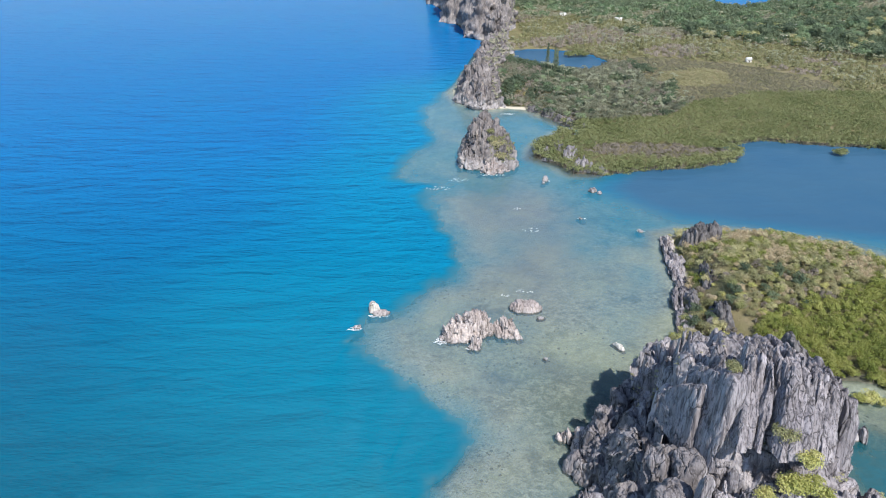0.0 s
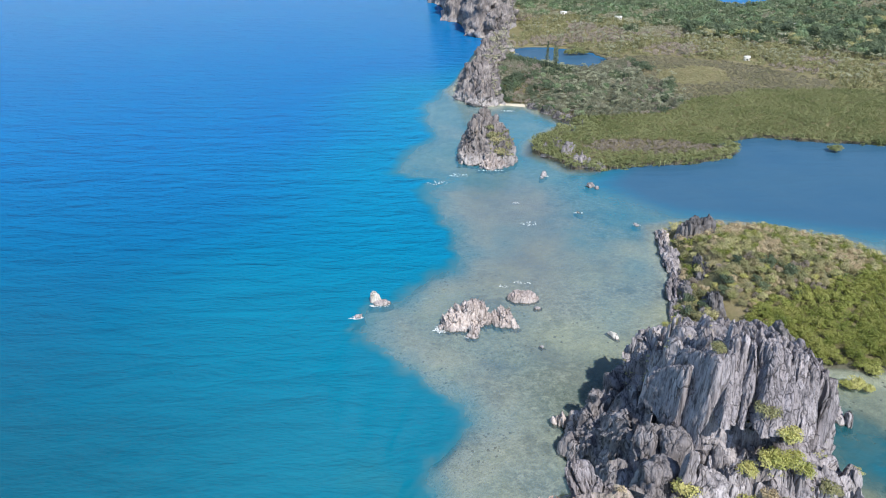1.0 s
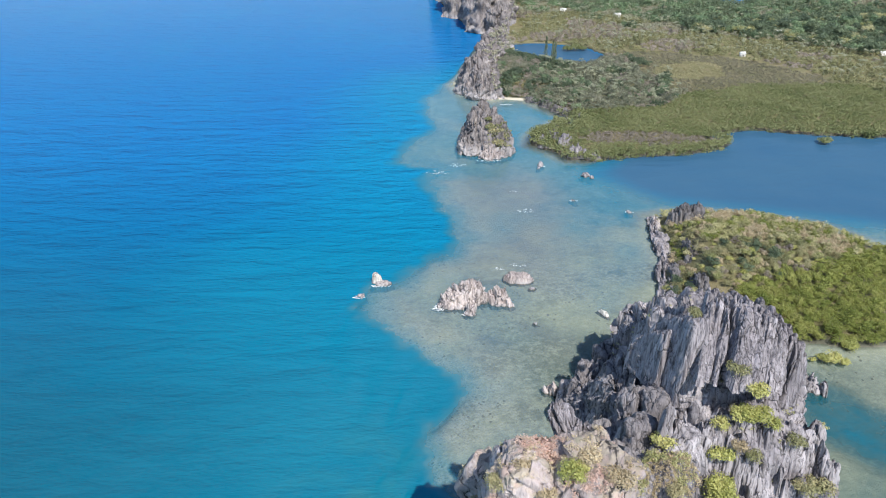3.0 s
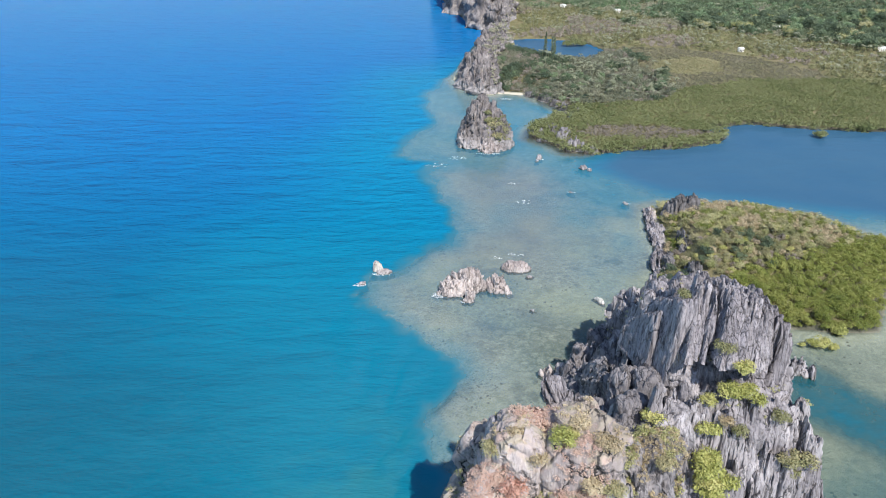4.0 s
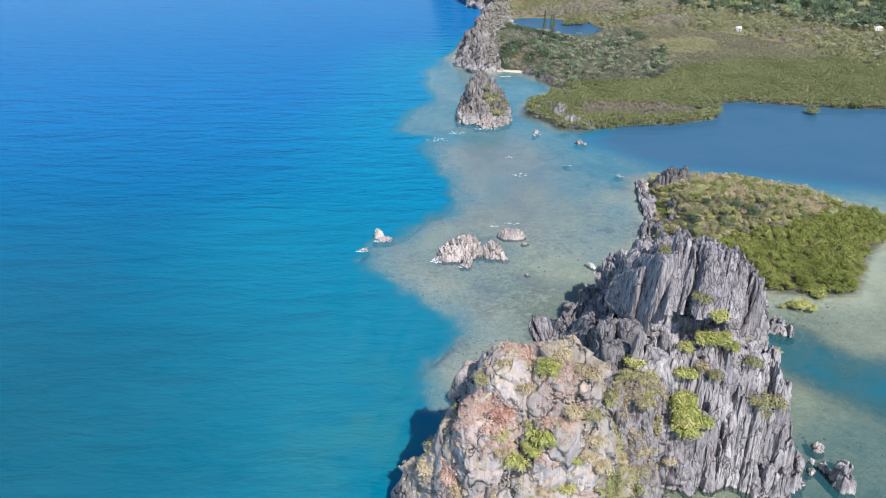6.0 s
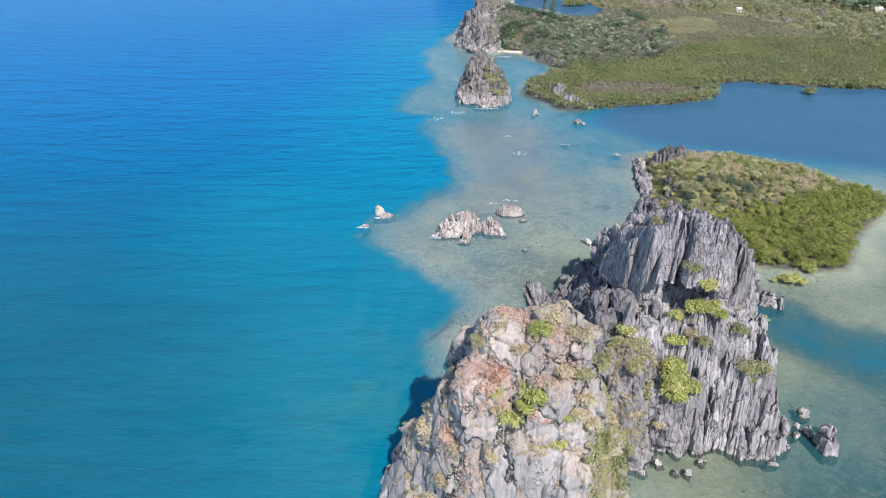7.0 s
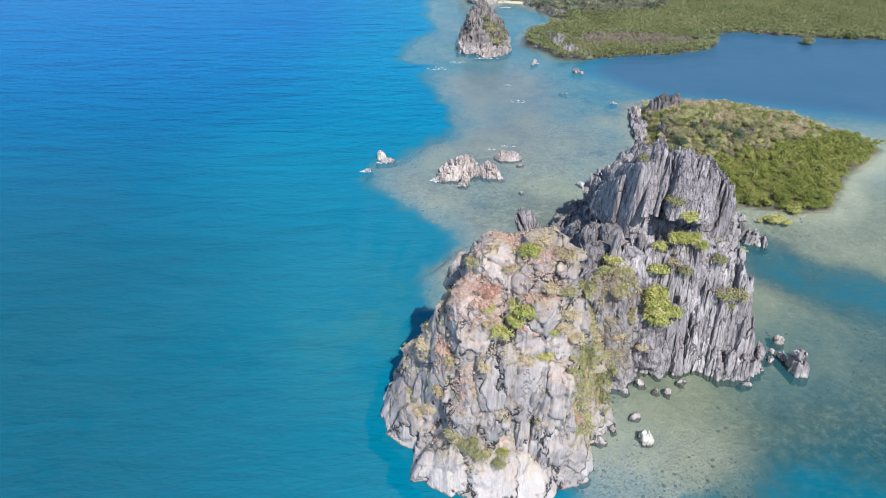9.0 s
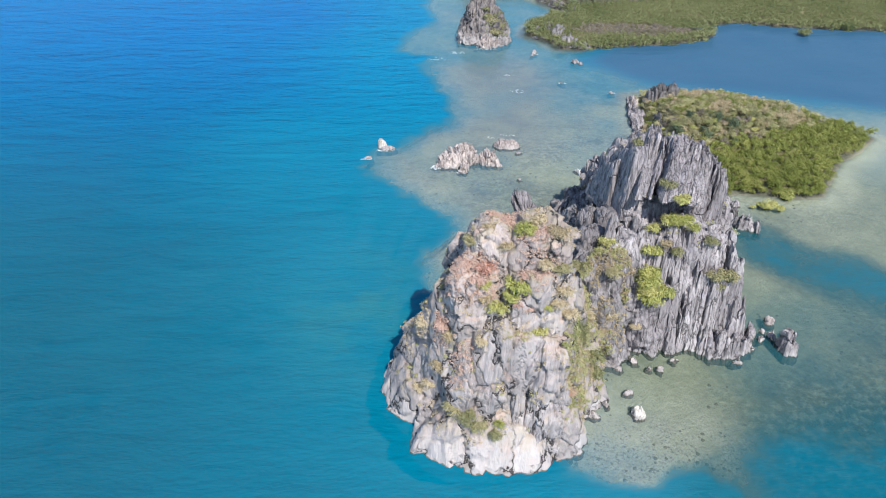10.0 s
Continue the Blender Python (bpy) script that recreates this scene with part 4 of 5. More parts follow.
for k in range(9):
    f = k / 8
    _rows.append((2 + 24.5 * f + rng_blade.uniform(-0.6, 0.6), 219.5 + 3 * math.sin(3.1 * f) + rng_blade.uniform(-1.8, 1.8), rng_blade.uniform(1.0, 2.0), rng_blade.uniform(2.4, 4.2), rng_blade.uniform(15, 40), -1.5,
                  float(np.interp(f, [0, 0.2, 0.45, 0.62, 0.75, 0.85, 1], [3.0, 6, 8.0, 7.5, 4.5, 6.5, 3.0])) + rng_blade.uniform(-1.2, 0.6), (rng_blade.uniform(-0.35, -0.1), 0.1)))
_rows += [(10.8, 212.5, 0.7, 2.2, 20, -1.5, 4.2, (-0.1, 0.1)), (12, 214, 0.8, 1.8, 30, -1.5, 3.4, (0.1, 0.1))]
blades(reef_rock, (12, 220), _rows, ROCK_PINK, 0.45, (54, 26), cut=1.4)
rock_thing("reef_rock", "low flat undercut limestone rock on the reef", ROCK_PINK, [
    (32, 239, 6.0, 3.6, -5, 3.6, D(box=0.5, taper=-0.1)),
], (32, 239), "rock", flute=0.4, width=1.4, rough=0.7, nu=90, nv=40)
rock_thing("reef_rock", "small white rock at the edge of the reef", ROCK_WHITE, [
    (-26, 237, 2.9, 2.0, 20, 4.0, D(lean=(-0.2, 0))), (-24.5, 235, 5, 2.6, 10, 1.1, D(mat=ROCK_PINK)), (-32, 225, 2.6, 1.4, 0, 0.7, D(mat=ROCK_PINK)),
], (-26, 236), "rock", flute=0.3, width=1.2, rough=0.5, taper=0.4, nu=60, nv=30)
rock_thing("reef_rock", "white wedge of rock lying on the reef", ROCK_WHITE, [
    (62, 212.5, 1.1, 4.2, 28, 1.6),
], (62, 212.5), "rock", flute=0.2, width=1.0, rough=0.3, taper=0.5, base=-1.5, nu=50, nv=24)
for x, y, r, h in ((58, 386, 3.5, 2.0), (82, 367, 3, 2.2), (85, 364, 2.2, 1.4), (69, 329, 3.2, 0.5), (95, 314, 3, 0.7), (56, 380, 2, 1), (35, 205, 1.5, 0.4), (37, 232, 2, 0.5)):
    rock_thing("reef_rock", "small grey rock just above the water", ROCK_GREY, [(x, y, r, r * 0.6, 20 * x, h)], (x, y), "rock", "small rocks on the reef",
               flute=0.4, width=1.2, rough=0.5, taper=0.4, base=-2, nu=40, nv=20)
rock_thing("sea_stack", "steep grey limestone sea stack with a green flank", ROCK_FAR, [
    (26, 424, 17, 22, 15, 24, D(taper=0.35)), (21, 420, 9, 12, 10, 21), (31, 420, 11, 14, 0, 20), (28, 401, 9, 8, 0, 5, D(mat=ROCK_PINK)),
    (25, 430, 5, 7, 0, 28), (15, 414, 8, 11, 0, 10), (36, 412, 7, 10, 0, 11),
], (26, 420), "rock", flute=0.8, karren=0.6, width=1.8, rough=2.0, spike=2.2, block=1.3, cell=5, box=0.6, taper=0.25, nu=130, nv=52)
rock_thing("headland", "grey limestone cliff headland with a pale wave-cut foot", ROCK_FAR, [
    (29, 588, 20, 44, -4, 27), (40, 660, 17, 62, -8, 27), (50, 742, 13, 55, -8, 20), (57, 805, 13, 36, 0, 17), (32, 558, 14, 16, 0, 15),
], (38, 650), "cliff", flute=0.9, karren=0.9, width=2.6, rough=3.4, spike=2.2, block=2.0, cell=9, box=0.6, taper=0.35, base=-5, nu=220, nv=64)
rock_thing("headland", "high grey limestone cliff with orange scars", ROCK_FAR, [
    (57, 965, 32, 90, -8, 90, D(taper=0.35)), (40, 1110, 44, 120, -4, 120, D(taper=0.35)), (62, 890, 18, 22, 0, 34, D(taper=0.35)), (18, 1300, 48, 120, 0, 130, D(taper=0.35)),
], (50, 1050), "cliff", flute=1.4, karren=1.3, width=4, rough=6.0, spike=3.5, block=3, cell=15, box=0.5, base=-8, nu=200, nv=64)
rock_thing("shore_rock", "broken dark limestone along the shore", ROCK_DARK, [
    (69, 541, 7, 4, -40, 4), (78, 526, 7, 4, -50, 5), (85, 512, 6, 4, -50, 4.5), (92, 500, 7, 4, -50, 4), (99, 489, 5, 3, 0, 3),
], (85, 512), "rock", flute=0.9, width=2, rough=1.6, spike=2, taper=0.3, nu=80, nv=36)
rock_thing("shore_rock", "jagged grey limestone point with scrub", ROCK_BROKEN, [
    (62, 434, 6, 7, 0, 4), (78, 424, 5, 16, -20, 6), (83, 404, 7, 7, 0, 5), (92, 399, 5, 4, 0, 3.5), (84, 478, 9, 3, 0, 3), (66, 420, 7, 4, 0, 2.5), (72, 440, 4, 9, 0, 5),
], (76, 425), "rock", flute=0.9, width=2, rough=1.6, spike=2, taper=0.3, nu=80, nv=36)
rock_thing("pinnacle_rock", "sharp grey limestone pinnacle in shallow water", ROCK_GREY, [
    (107, 95, 2.6, 4.0, 15, 6.5), (105, 100, 1.8, 2.6, 0, 3.5), (109, 97, 1.4, 2.0, 0, 4.0),
], (107, 96), "rock", flute=0.8, width=1.2, rough=0.5, spike=1.6, taper=0.35, nu=80, nv=45)
rock_thing("pinnacle_rock", "sharp grey limestone rocks off the wooded island", ROCK_GREY, [
    (119, 167, 4.5, 3.5, -30, 5), (115, 172, 3.5, 4.5, 0, 4.5, D(mat=ROCK_DARK)), (123, 164, 2, 1.6, 0, 2.5), (121, 184, 2, 2, 0, 2.5),
], (118, 169), "rock", flute=0.8, width=1.4, rough=0.7, spike=1.6, taper=0.35, nu=80, nv=45)


# ---- plants ----
def rock_surface(root):
    """A search tree over all parts of one rock."""
    vs, ps, n = [], [], 0
    for ob in root.children:
        me = ob.data
        co = np.empty(len(me.vertices) * 3, np.float32)
        me.vertices.foreach_get("co", co)
        vs.extend(map(tuple, (co.reshape(-1, 3) + np.array(root.location)).tolist()))
        ps.extend([n + i for i in p.vertices] for p in me.polygons)
        n += len(me.vertices)
    return BVHTree.FromPolygons(vs, ps)


def rooted(tree, spots):
    """The spots moved onto the nearest rock."""
    return [(*tree.find_nearest(Vector(spot[:3]))[0], spot[3]) for spot in spots]


def leaves(centres, radii, per, size, rng, flat=0.8):
    """Leaf clumps on the shells of many small lobes, as (verts, quads)."""
    centres, radii = np.repeat(np.asarray(centres, float), per, 0), np.repeat(np.asarray(radii, float), per)
    n = len(centres)
    d = rng.normal(size=(n, 3))
    d[:, 2] = np.abs(d[:, 2]) * 1.1 - 0.25
    d /= np.linalg.norm(d, axis=1, keepdims=True)
    p = centres + d * (radii * rng.uniform(0.6, 1.08, n))[:, None] * [1, 1, flat]
    nn = d + 0.38 * rng.normal(size=(n, 3))
    nn /= np.linalg.norm(nn, axis=1, keepdims=True)
    a = np.cross(nn, rng.normal(size=(n, 3)))
    a /= np.linalg.norm(a, axis=1, keepdims=True) + 1e-9
    b = np.cross(nn, a)
    s = (np.asarray(size) * rng.uniform(0.6, 1.3, n))[:, None]
    a, b = a * s, b * s * 0.62
    v = np.stack([p - a, p - b * 0.9 + a * 0.1, p + a, p + b], 1).reshape(-1, 3)
    return v, np.arange(4 * n).reshape(-1, 4)


def crown(radius, height, lobes, per, size, rng):
    """An uneven crown of lobes round the origin, its foot at zero."""
    c, r = [], []
    for k in range(lobes):
        t = rng.uniform(0, 6.283)
        d = radius * 0.62 * math.sqrt(rng.uniform(0, 1))
        c.append((d * math.cos(t), d * math.sin(t), height * rng.uniform(0.35, 0.78)))
        r.append(radius * rng.uniform(0.32, 0.55))
    return leaves(c, r, per, size, rng)


def trunk(height, radius, limbs, spread_to, rng):
    """A tapered stem with a few limbs."""
    out = []
    for k in range(limbs + 1):
        a, tip = rng.uniform(0, 6.283), rng.uniform(0.5, 1.0) * spread_to
        p0 = np.array([0, 0, -0.6 if k == 0 else height * 0.25])
        p1 = np.array([0.1, 0.05, height * 0.7]) if k == 0 else np.array([tip * math.cos(a), tip * math.sin(a), height * rng.uniform(0.55, 0.8)])
        r0, r1 = (radius, radius * 0.4) if k == 0 else (radius * 0.55, radius * 0.2)
        w = np.linspace(0, 6.283, 5, endpoint=False)
        ring = np.stack([np.cos(w), np.sin(w), 0 * w], -1)
        v = np.concatenate([p0 + ring * r0, p1 + ring * r1])
        i = np.arange(5)
        out.append((v, np.stack([i, (i + 1) % 5, (i + 1) % 5 + 5, i + 5], -1)))
    return joined(*out)


def plant(name, label, category, group, leaf, radius, height, lobes, per, size, seed, stem=0.12):
    """One shrub or tree at the origin, with stem and crown."""
    rng = np.random.default_rng(seed)
    root = thing(name, 0, 0, -50, label, category, group)
    v, q, t = trunk(height, stem, 3, radius * 0.6, rng)
    part("trunk", mesh_of("trunk", v, q, t), BARK, root)
    v, q = crown(radius, height, lobes, per, size, rng)
    part("crown", mesh_of("crown", v, q), leaf, root)
    return root


def planted(kinds, spots, rng, sink=0.0):
    """Copies of the kinds at the spots (x, y, z, scale); the patterns themselves take the first spots."""
    used = set()
    for x, y, z, s in spots:
        k = kinds[int(rng.integers(len(kinds)))]
        m = pose(x, y, z - sink, 0, 0, rng.uniform(0, 360))
        if k.name not in used:
            used.add(k.name)
            k.matrix_basis = m
            k.scale = (s, s, s * rng.uniform(0.85, 1.1))
        else:
            ob = copy_thing(k, m)
            ob.scale = (s, s, s * rng.uniform(0.85, 1.15))
    for k in kinds:
        if k.name not in used:
            for c in list(k.children):
                bpy.data.objects.remove(c)
            bpy.data.objects.remove(k)


# ---- wooded island: the nearest trees are things of their own ----
def scatter(x0, x1, y0, y1, step, rng):
    """Jittered places over a rectangle."""
    gx, gy = np.meshgrid(np.arange(x0, x1, step), np.arange(y0, y1, step))
    x, y = gx.ravel() + rng.uniform(-0.48, 0.48, gx.size) * step, gy.ravel() + rng.uniform(-0.48, 0.48, gx.size) * step
    return x, y


rng_island = np.random.default_rng(21)
ix, iy = scatter(74, 216, 176, 314, 2.75, rng_island)
ok = inside(ISLAND, ix, iy) > 0.8
ix, iy = ix[ok], iy[ok]
iz = land_height(ix, iy)
wet_side = (ix - 150) * 0.55 + (238 - iy) + 14 * (fbm(ix / 12, iy / 12) - 0.5)
rocky = (ix < 108 + 6 * vnoise(ix / 6, iy / 6)) & (vnoise(ix / 4, iy / 4, 5.0) < 0.4)
rocky |= np.hypot((ix - 117) / 1.5, iy - 294) < 7.5
ix, iy, iz, wet_side = ix[~rocky], iy[~rocky], iz[~rocky], wet_side[~rocky]
near = np.argsort(np.hypot(ix - 135, iy - 165))
mangroves = [plant("mangrove_tree", "bushy bright green mangrove tree on the wooded island", "tree", "mangroves on the island", LEAF_GREEN, 2.4, 4.2, 11, 80, 0.17, 31 + k) for k in range(4)]
shrubs = [plant("scrub_tree", "olive green scrub tree on the wooded island", "tree", "scrub on the island", LEAF_OLIVE, 2.3, 3.9, 10, 80, 0.16, 41 + k) for k in range(3)]
shrubs += [plant("yellow_shrub", "yellowish green shrub on the wooded island", "shrub", "scrub on the island", LEAF_YELLOW, 1.7, 2.5, 8, 70, 0.16, 51)]
shrubs += [plant("grey_bush", "grey leafless-looking bush on the wooded island", "shrub", "scrub on the island", LEAF_GREY, 2.0, 3.3, 8, 70, 0.16, 52)]
shrubs += [plant("dry_shrub", "dry tan shrub on the wooded island", "shrub", "scrub on the island", LEAF_DRY, 1.8, 2.6, 8, 70, 0.16, 53)]
shrubs += [plant("dark_tree", "dark green tree on the wooded island", "tree", "scrub on the island", LEAF_DARK, 2.4, 4.6, 10, 80, 0.19, 54)]
shrubs += [plant("pale_green_tree", "pale yellowish green tree on the wooded island", "tree", "scrub on the island", LEAF_GULLY, 2.4, 4.4, 10, 80, 0.18, 55)]
green_at = [(ix[i], iy[i], iz[i], rng_island.uniform(0.6, 1.4)) for i in near if wet_side[i] > 0]
scrub_at = [(ix[i], iy[i], iz[i], rng_island.uniform(0.5, 1.35)) for i in near if wet_side[i] <= 0]
planted(mangroves, green_at[:260], rng_island, 0.3)
planted(shrubs, scrub_at[:260], rng_island, 0.3)


def thicket(name, label, spots, leaf, radius, height, lobes, per, size, seed, category="bushes"):
    """Many crowns in one mesh, for growth that nobody could count."""
    rng = np.random.default_rng(seed)
    spots = np.asarray(spots, float).reshape(-1, 4)
    c = np.repeat(spots, lobes, 0)
    n = len(c)
    t, d = rng.uniform(0, 6.283, n), radius * 0.62 * np.sqrt(rng.uniform(0, 1, n))
    centre = c[:, :3] + np.stack([d * np.cos(t) * c[:, 3], d * np.sin(t) * c[:, 3], height * rng.uniform(0.3, 0.78, n) * c[:, 3]], -1)
    r = radius * rng.uniform(0.34, 0.58, n) * c[:, 3]
    v, q = leaves(centre, r, per, np.repeat(size * c[:, 3], per), rng)
    ob = part(name, mesh_of(name, v, q), leaf)
    return tagged(ob, label, category, kind="stuff")


thicket("mangrove_thicket", "bright green mangrove canopy on the wooded island", green_at[260:], LEAF_GREEN, 2.4, 4.2, 7, 42, 0.24, 61)
_rest = np.array(scrub_at[260:])
_mix = fbm(_rest[:, 0] / 9, _rest[:, 1] / 9, 4.0) + rng_island.uniform(-0.12, 0.12, len(_rest))
for k, (lo, hi, leaf, label) in enumerate(((0.0, 0.42, LEAF_GULLY, "yellowish green scrub canopy on the wooded island"), (0.42, 0.52, LEAF_GREEN, "green scrub canopy on the wooded island"),
                                           (0.52, 0.62, LEAF_OLIVE, "olive scrub canopy on the wooded island"), (0.62, 2.0, LEAF_DRY, "tan dry scrub on the wooded island"))):
    thicket("island_scrub", label, _rest[(_mix >= lo) & (_mix < hi)], leaf, 2.3, 3.6, 7, 38, 0.22, 62 + 100 * k)

# ---- mainland growth, by zones ----
rng_main = np.random.default_rng(33)


def mainland(x0, x1, y0, y1, step, scale=(0.7, 1.3)):
    x, y = scatter(x0, x1, y0, y1, step, rng_main)
    keep = (x < 0.66 * (y + 75) + 45)
    x, y = x[keep], y[keep]
    d = np.minimum(np.minimum(inside(MAIN, x, y), -inside(POND, x, y)), -inside(BAY, x, y)) + 3 * (fbm(x / 18, y / 18) - 0.5)
    return x, y, d, rng_main.uniform(*scale, len(x))


def cliff_side(x, y):
    """Metres inland from the bare cliffs of the two headlands."""
    return x - np.interp(y, [545, 560, 600, 690, 780, 830, 870, 900, 1050, 1250, 1500], [40, 46, 40, 50, 62, 72, 80, 96, 96, 80, 80])


HOMES = [(306, 728), (400, 868), (448, 935), (170, 1070), (240, 1025), (455, 735), (300, 1015)]


def rows_of(x, y, s, keep):
    for hx, hy in HOMES:
        keep = keep & (np.hypot(x - hx, (y - hy + 9) * 0.6) > 10)
    return np.stack([x[keep], y[keep], land_height(x[keep], y[keep]) - 0.2, s[keep]], -1)


x, y, d, sc = mainland(40, 420, 390, 760, 3.3)
edge = 505 + 55 * smooth(150, 215, x) + 30 * smooth(200, 260, x) + 26 * (fbm(x / 30, y / 30, 2.0) - 0.5)
tip_dry = np.exp(-(((x - 132) / 44) ** 2 + ((y - 430) / 14) ** 2)) + 0.5 * (fbm(x / 9, y / 9) - 0.5) > 0.45
is_mang = (d > -2.2) & (y < edge) & ~tip_dry & (x > 58)
shore_rows = rows_of(x, y, sc * (1 + 0.45 * smooth(9, 2, d)), is_mang)
shore_rows[:, 2] += 1.2


def prop_roots(spots, rng):
    """Thin leaning roots under the shore mangroves, as (verts, quads)."""
    w = np.array([0.0, 2.094, 4.189])
    ring = np.stack([np.cos(w), np.sin(w), 0 * w], -1)
    vs, qs, n = [], [], 0
    for px, py, pz, ps in spots:
        for _ in range(6):
            a, r = rng.uniform(0, 6.283), rng.uniform(0.3, 1.9) * ps
            foot, head = np.array([px + r * math.cos(a), py + r * math.sin(a), -0.8]), np.array([px + 0.5 * r * math.cos(a), py + 0.5 * r * math.sin(a), pz + 1.6])
            vs.append(np.concatenate([foot + 0.16 * ring, head + 0.11 * ring]))
            qs.append(np.array([[0, 1, 4, 3], [1, 2, 5, 4], [2, 0, 3, 5]]) + n)
            n += 6
    return np.concatenate(vs), np.concatenate(qs)


_rim = rows_of(x, y, sc, is_mang & (d < 5))
v, q = prop_roots(_rim, np.random.default_rng(64))
tagged(part("mangrove_roots", mesh_of("mangrove_roots", v, q), BARK), "dark prop roots under the shore mangroves", "roots", kind="stuff")
thicket("mangrove_thicket", "low olive green mangrove along the mainland shore", shore_rows, LEAF_SHORE, 2.9, 2.6, 5, 18, 0.36, 63)
thicket("dry_scrub", "dry greyish pink scrub among the mangroves", rows_of(x, y, sc, (d > 3) & (y < edge) & tip_dry), LEAF_GREY, 2.3, 3.0, 5, 18, 0.34, 64)
reach = np.interp(y, [540, 560, 600, 660, 715, 760], [350, 347, 343, 331, 292, 200]) + 30 * (fbm(x / 30, y / 30, 6.0) - 0.5)
marsh = (d > 1) & (y >= edge) & (x > 190 + 25 * (fbm(x / 25, y / 25) - 0.5) * 2) & (x < reach)
wood = (d > 0.5) & (y >= edge) & ~marsh & (cliff_side(x, y) > 0) & (y < 720) & (x < 230)
kind = fbm(x / 22, y / 22, 8.0)
sunny = np.exp(-(((x - 228 - 0.25 * (y - 650)) / 34) ** 2 + ((y - 655) / 42) ** 2)) + 0.5 * (fbm(x / 16, y / 16, 14.0) - 0.5) > 0.42
lush = (y < 560 + 0.25 * (x - 200) + 30 * (fbm(x / 26, y / 26, 15.0) - 0.5))
thicket("marsh_growth", "low grey brown sedge behind the mangroves", rows_of(x, y, sc * 0.8, marsh & ~sunny & ~lush), LEAF_MARSH, 3.0, 0.7, 4, 14, 0.40, 65)
thicket("marsh_growth", "pale yellowish grass in the marsh", rows_of(x, y, sc * 0.8, marsh & sunny & ~lush), LEAF_SEDGE, 3.0, 0.6, 4, 14, 0.40, 76, "grass")
thicket("mangrove_thicket", "low green mangrove between shore and marsh", rows_of(x, y, sc, marsh & lush), LEAF_SHORE, 2.9, 1.8, 4, 16, 0.40, 77)
thicket("coastal_wood", "grey green coastal scrub behind the beach", rows_of(x, y, sc, wood & (kind < 0.52)), LEAF_COAST, 3.2, 5.2, 5, 20, 0.40, 66)
thicket("dry_scrub", "grey brush in the coastal scrub", rows_of(x, y, sc, wood & (kind >= 0.52) & (kind < 0.6)), LEAF_GREY, 2.6, 4.2, 5, 20, 0.36, 67)
thicket("coastal_wood", "dark green trees near the headland", rows_of(x, y, sc * 1.2, wood & (kind >= 0.6)), LEAF_DARK, 3.2, 5.8, 5, 22, 0.40, 68)

xf, yf, df, sf = mainland(60, 960, 560, 1420, 7.8, (0.7, 1.6))
reachf = np.interp(yf, [540, 560, 600, 660, 715, 760], [350, 347, 343, 331, 292, 200])
land = (df > 1) & (cliff_side(xf, yf) > 0) & ((yf > 720) | (xf > reachf + 2)) & ~((xf < reachf) & (xf > 180) & (yf < 765))
kf = fbm(xf / 60, yf / 60, 1.0)
inland = land & (yf > 955 - 1.05 * (xf - 235) + 230 * (kf - 0.5)) & (yf > 715)
hill = inland & (xf > 510 + 0.6 * (1190 - yf) + 60 * (kf - 0.5))
clump = fbm(xf / 28, yf / 28, 12.0)
west = xf < 270 + 60 * (fbm(xf / 40, yf / 40, 19.0) - 0.5)
dark = inland & ~hill & (clump < np.where(west, 0.40, 0.53))
bright = inland & ~hill & ~dark & (clump < np.where(west, 0.52, 0.62))
mixed = inland & ~hill & ~dark & ~bright
pale = land & ~inland & (kf < 0.42)
thicket("far_forest", "dark green forest behind the coconut groves", rows_of(xf, yf, sf, dark), LEAF_DARK, 6.2, 9.0, 5, 22, 0.80, 69, "forest")
thicket("far_forest", "lighter green trees among the dark forest", rows_of(xf, yf, sf, bright), LEAF_FOREST, 6.2, 8.5, 5, 22, 0.80, 73, "forest")
thicket("far_scrub", "dry brown brush on the inland hill", rows_of(xf, yf, sf * 0.9, hill), LEAF_BROWN, 5.2, 4.6, 4, 14, 0.8, 74)
thicket("far_scrub", "grey green scrub between forest clumps", rows_of(xf, yf, sf * 0.8, mixed), LEAF_COAST, 5.2, 5.2, 5, 16, 0.75, 75)
thicket("far_scrub", "olive scrub behind the marsh", rows_of(xf, yf, sf * 0.9, land & ~inland & ~pale), LEAF_OLIVE, 4.6, 4.0, 4, 16, 0.7, 70)
thicket("far_scrub", "dry grey brush behind the marsh", rows_of(xf, yf, sf * 0.9, pale), LEAF_GREY, 4.0, 3.8, 4, 16, 0.65, 71)
broadleaf = [plant("broadleaf_tree", "tall dark green round-crowned tree inland", "tree", "trees of the inland forest", LEAF_DARK, 7.2, 12.0, 14, 70, 0.5, 301 + k) for k in range(2)]
broadleaf += [plant("broadleaf_tree", "tall fresh green round-crowned tree inland", "tree", "trees of the inland forest", LEAF_FOREST, 7.2, 11.0, 14, 70, 0.5, 304)]
broadleaf += [plant("broadleaf_tree", "pale yellowish green spreading tree inland", "tree", "trees of the inland forest", LEAF_GULLY, 6.4, 9.0, 14, 70, 0.45, 305)]
_pick = [i for i in np.flatnonzero((dark | bright) & (yf < 1130) & (rng_main.random(len(xf)) < 0.42))][:280]
planted(broadleaf, [(xf[i], yf[i], float(land_height(xf[i:i + 1], yf[i:i + 1])[0]), rng_main.uniform(0.9, 1.6)) for i in _pick if min(math.hypot(xf[i] - hx, yf[i] - hy + 8) for hx, hy in HOMES) > 15], rng_main, 0.3)
coast_tree = [plant("coastal_tree", "green round-crowned tree behind the headland", "tree", "trees behind the beach", LEAF_FOREST, 3.6, 6.5, 10, 60, 0.3, 311)]
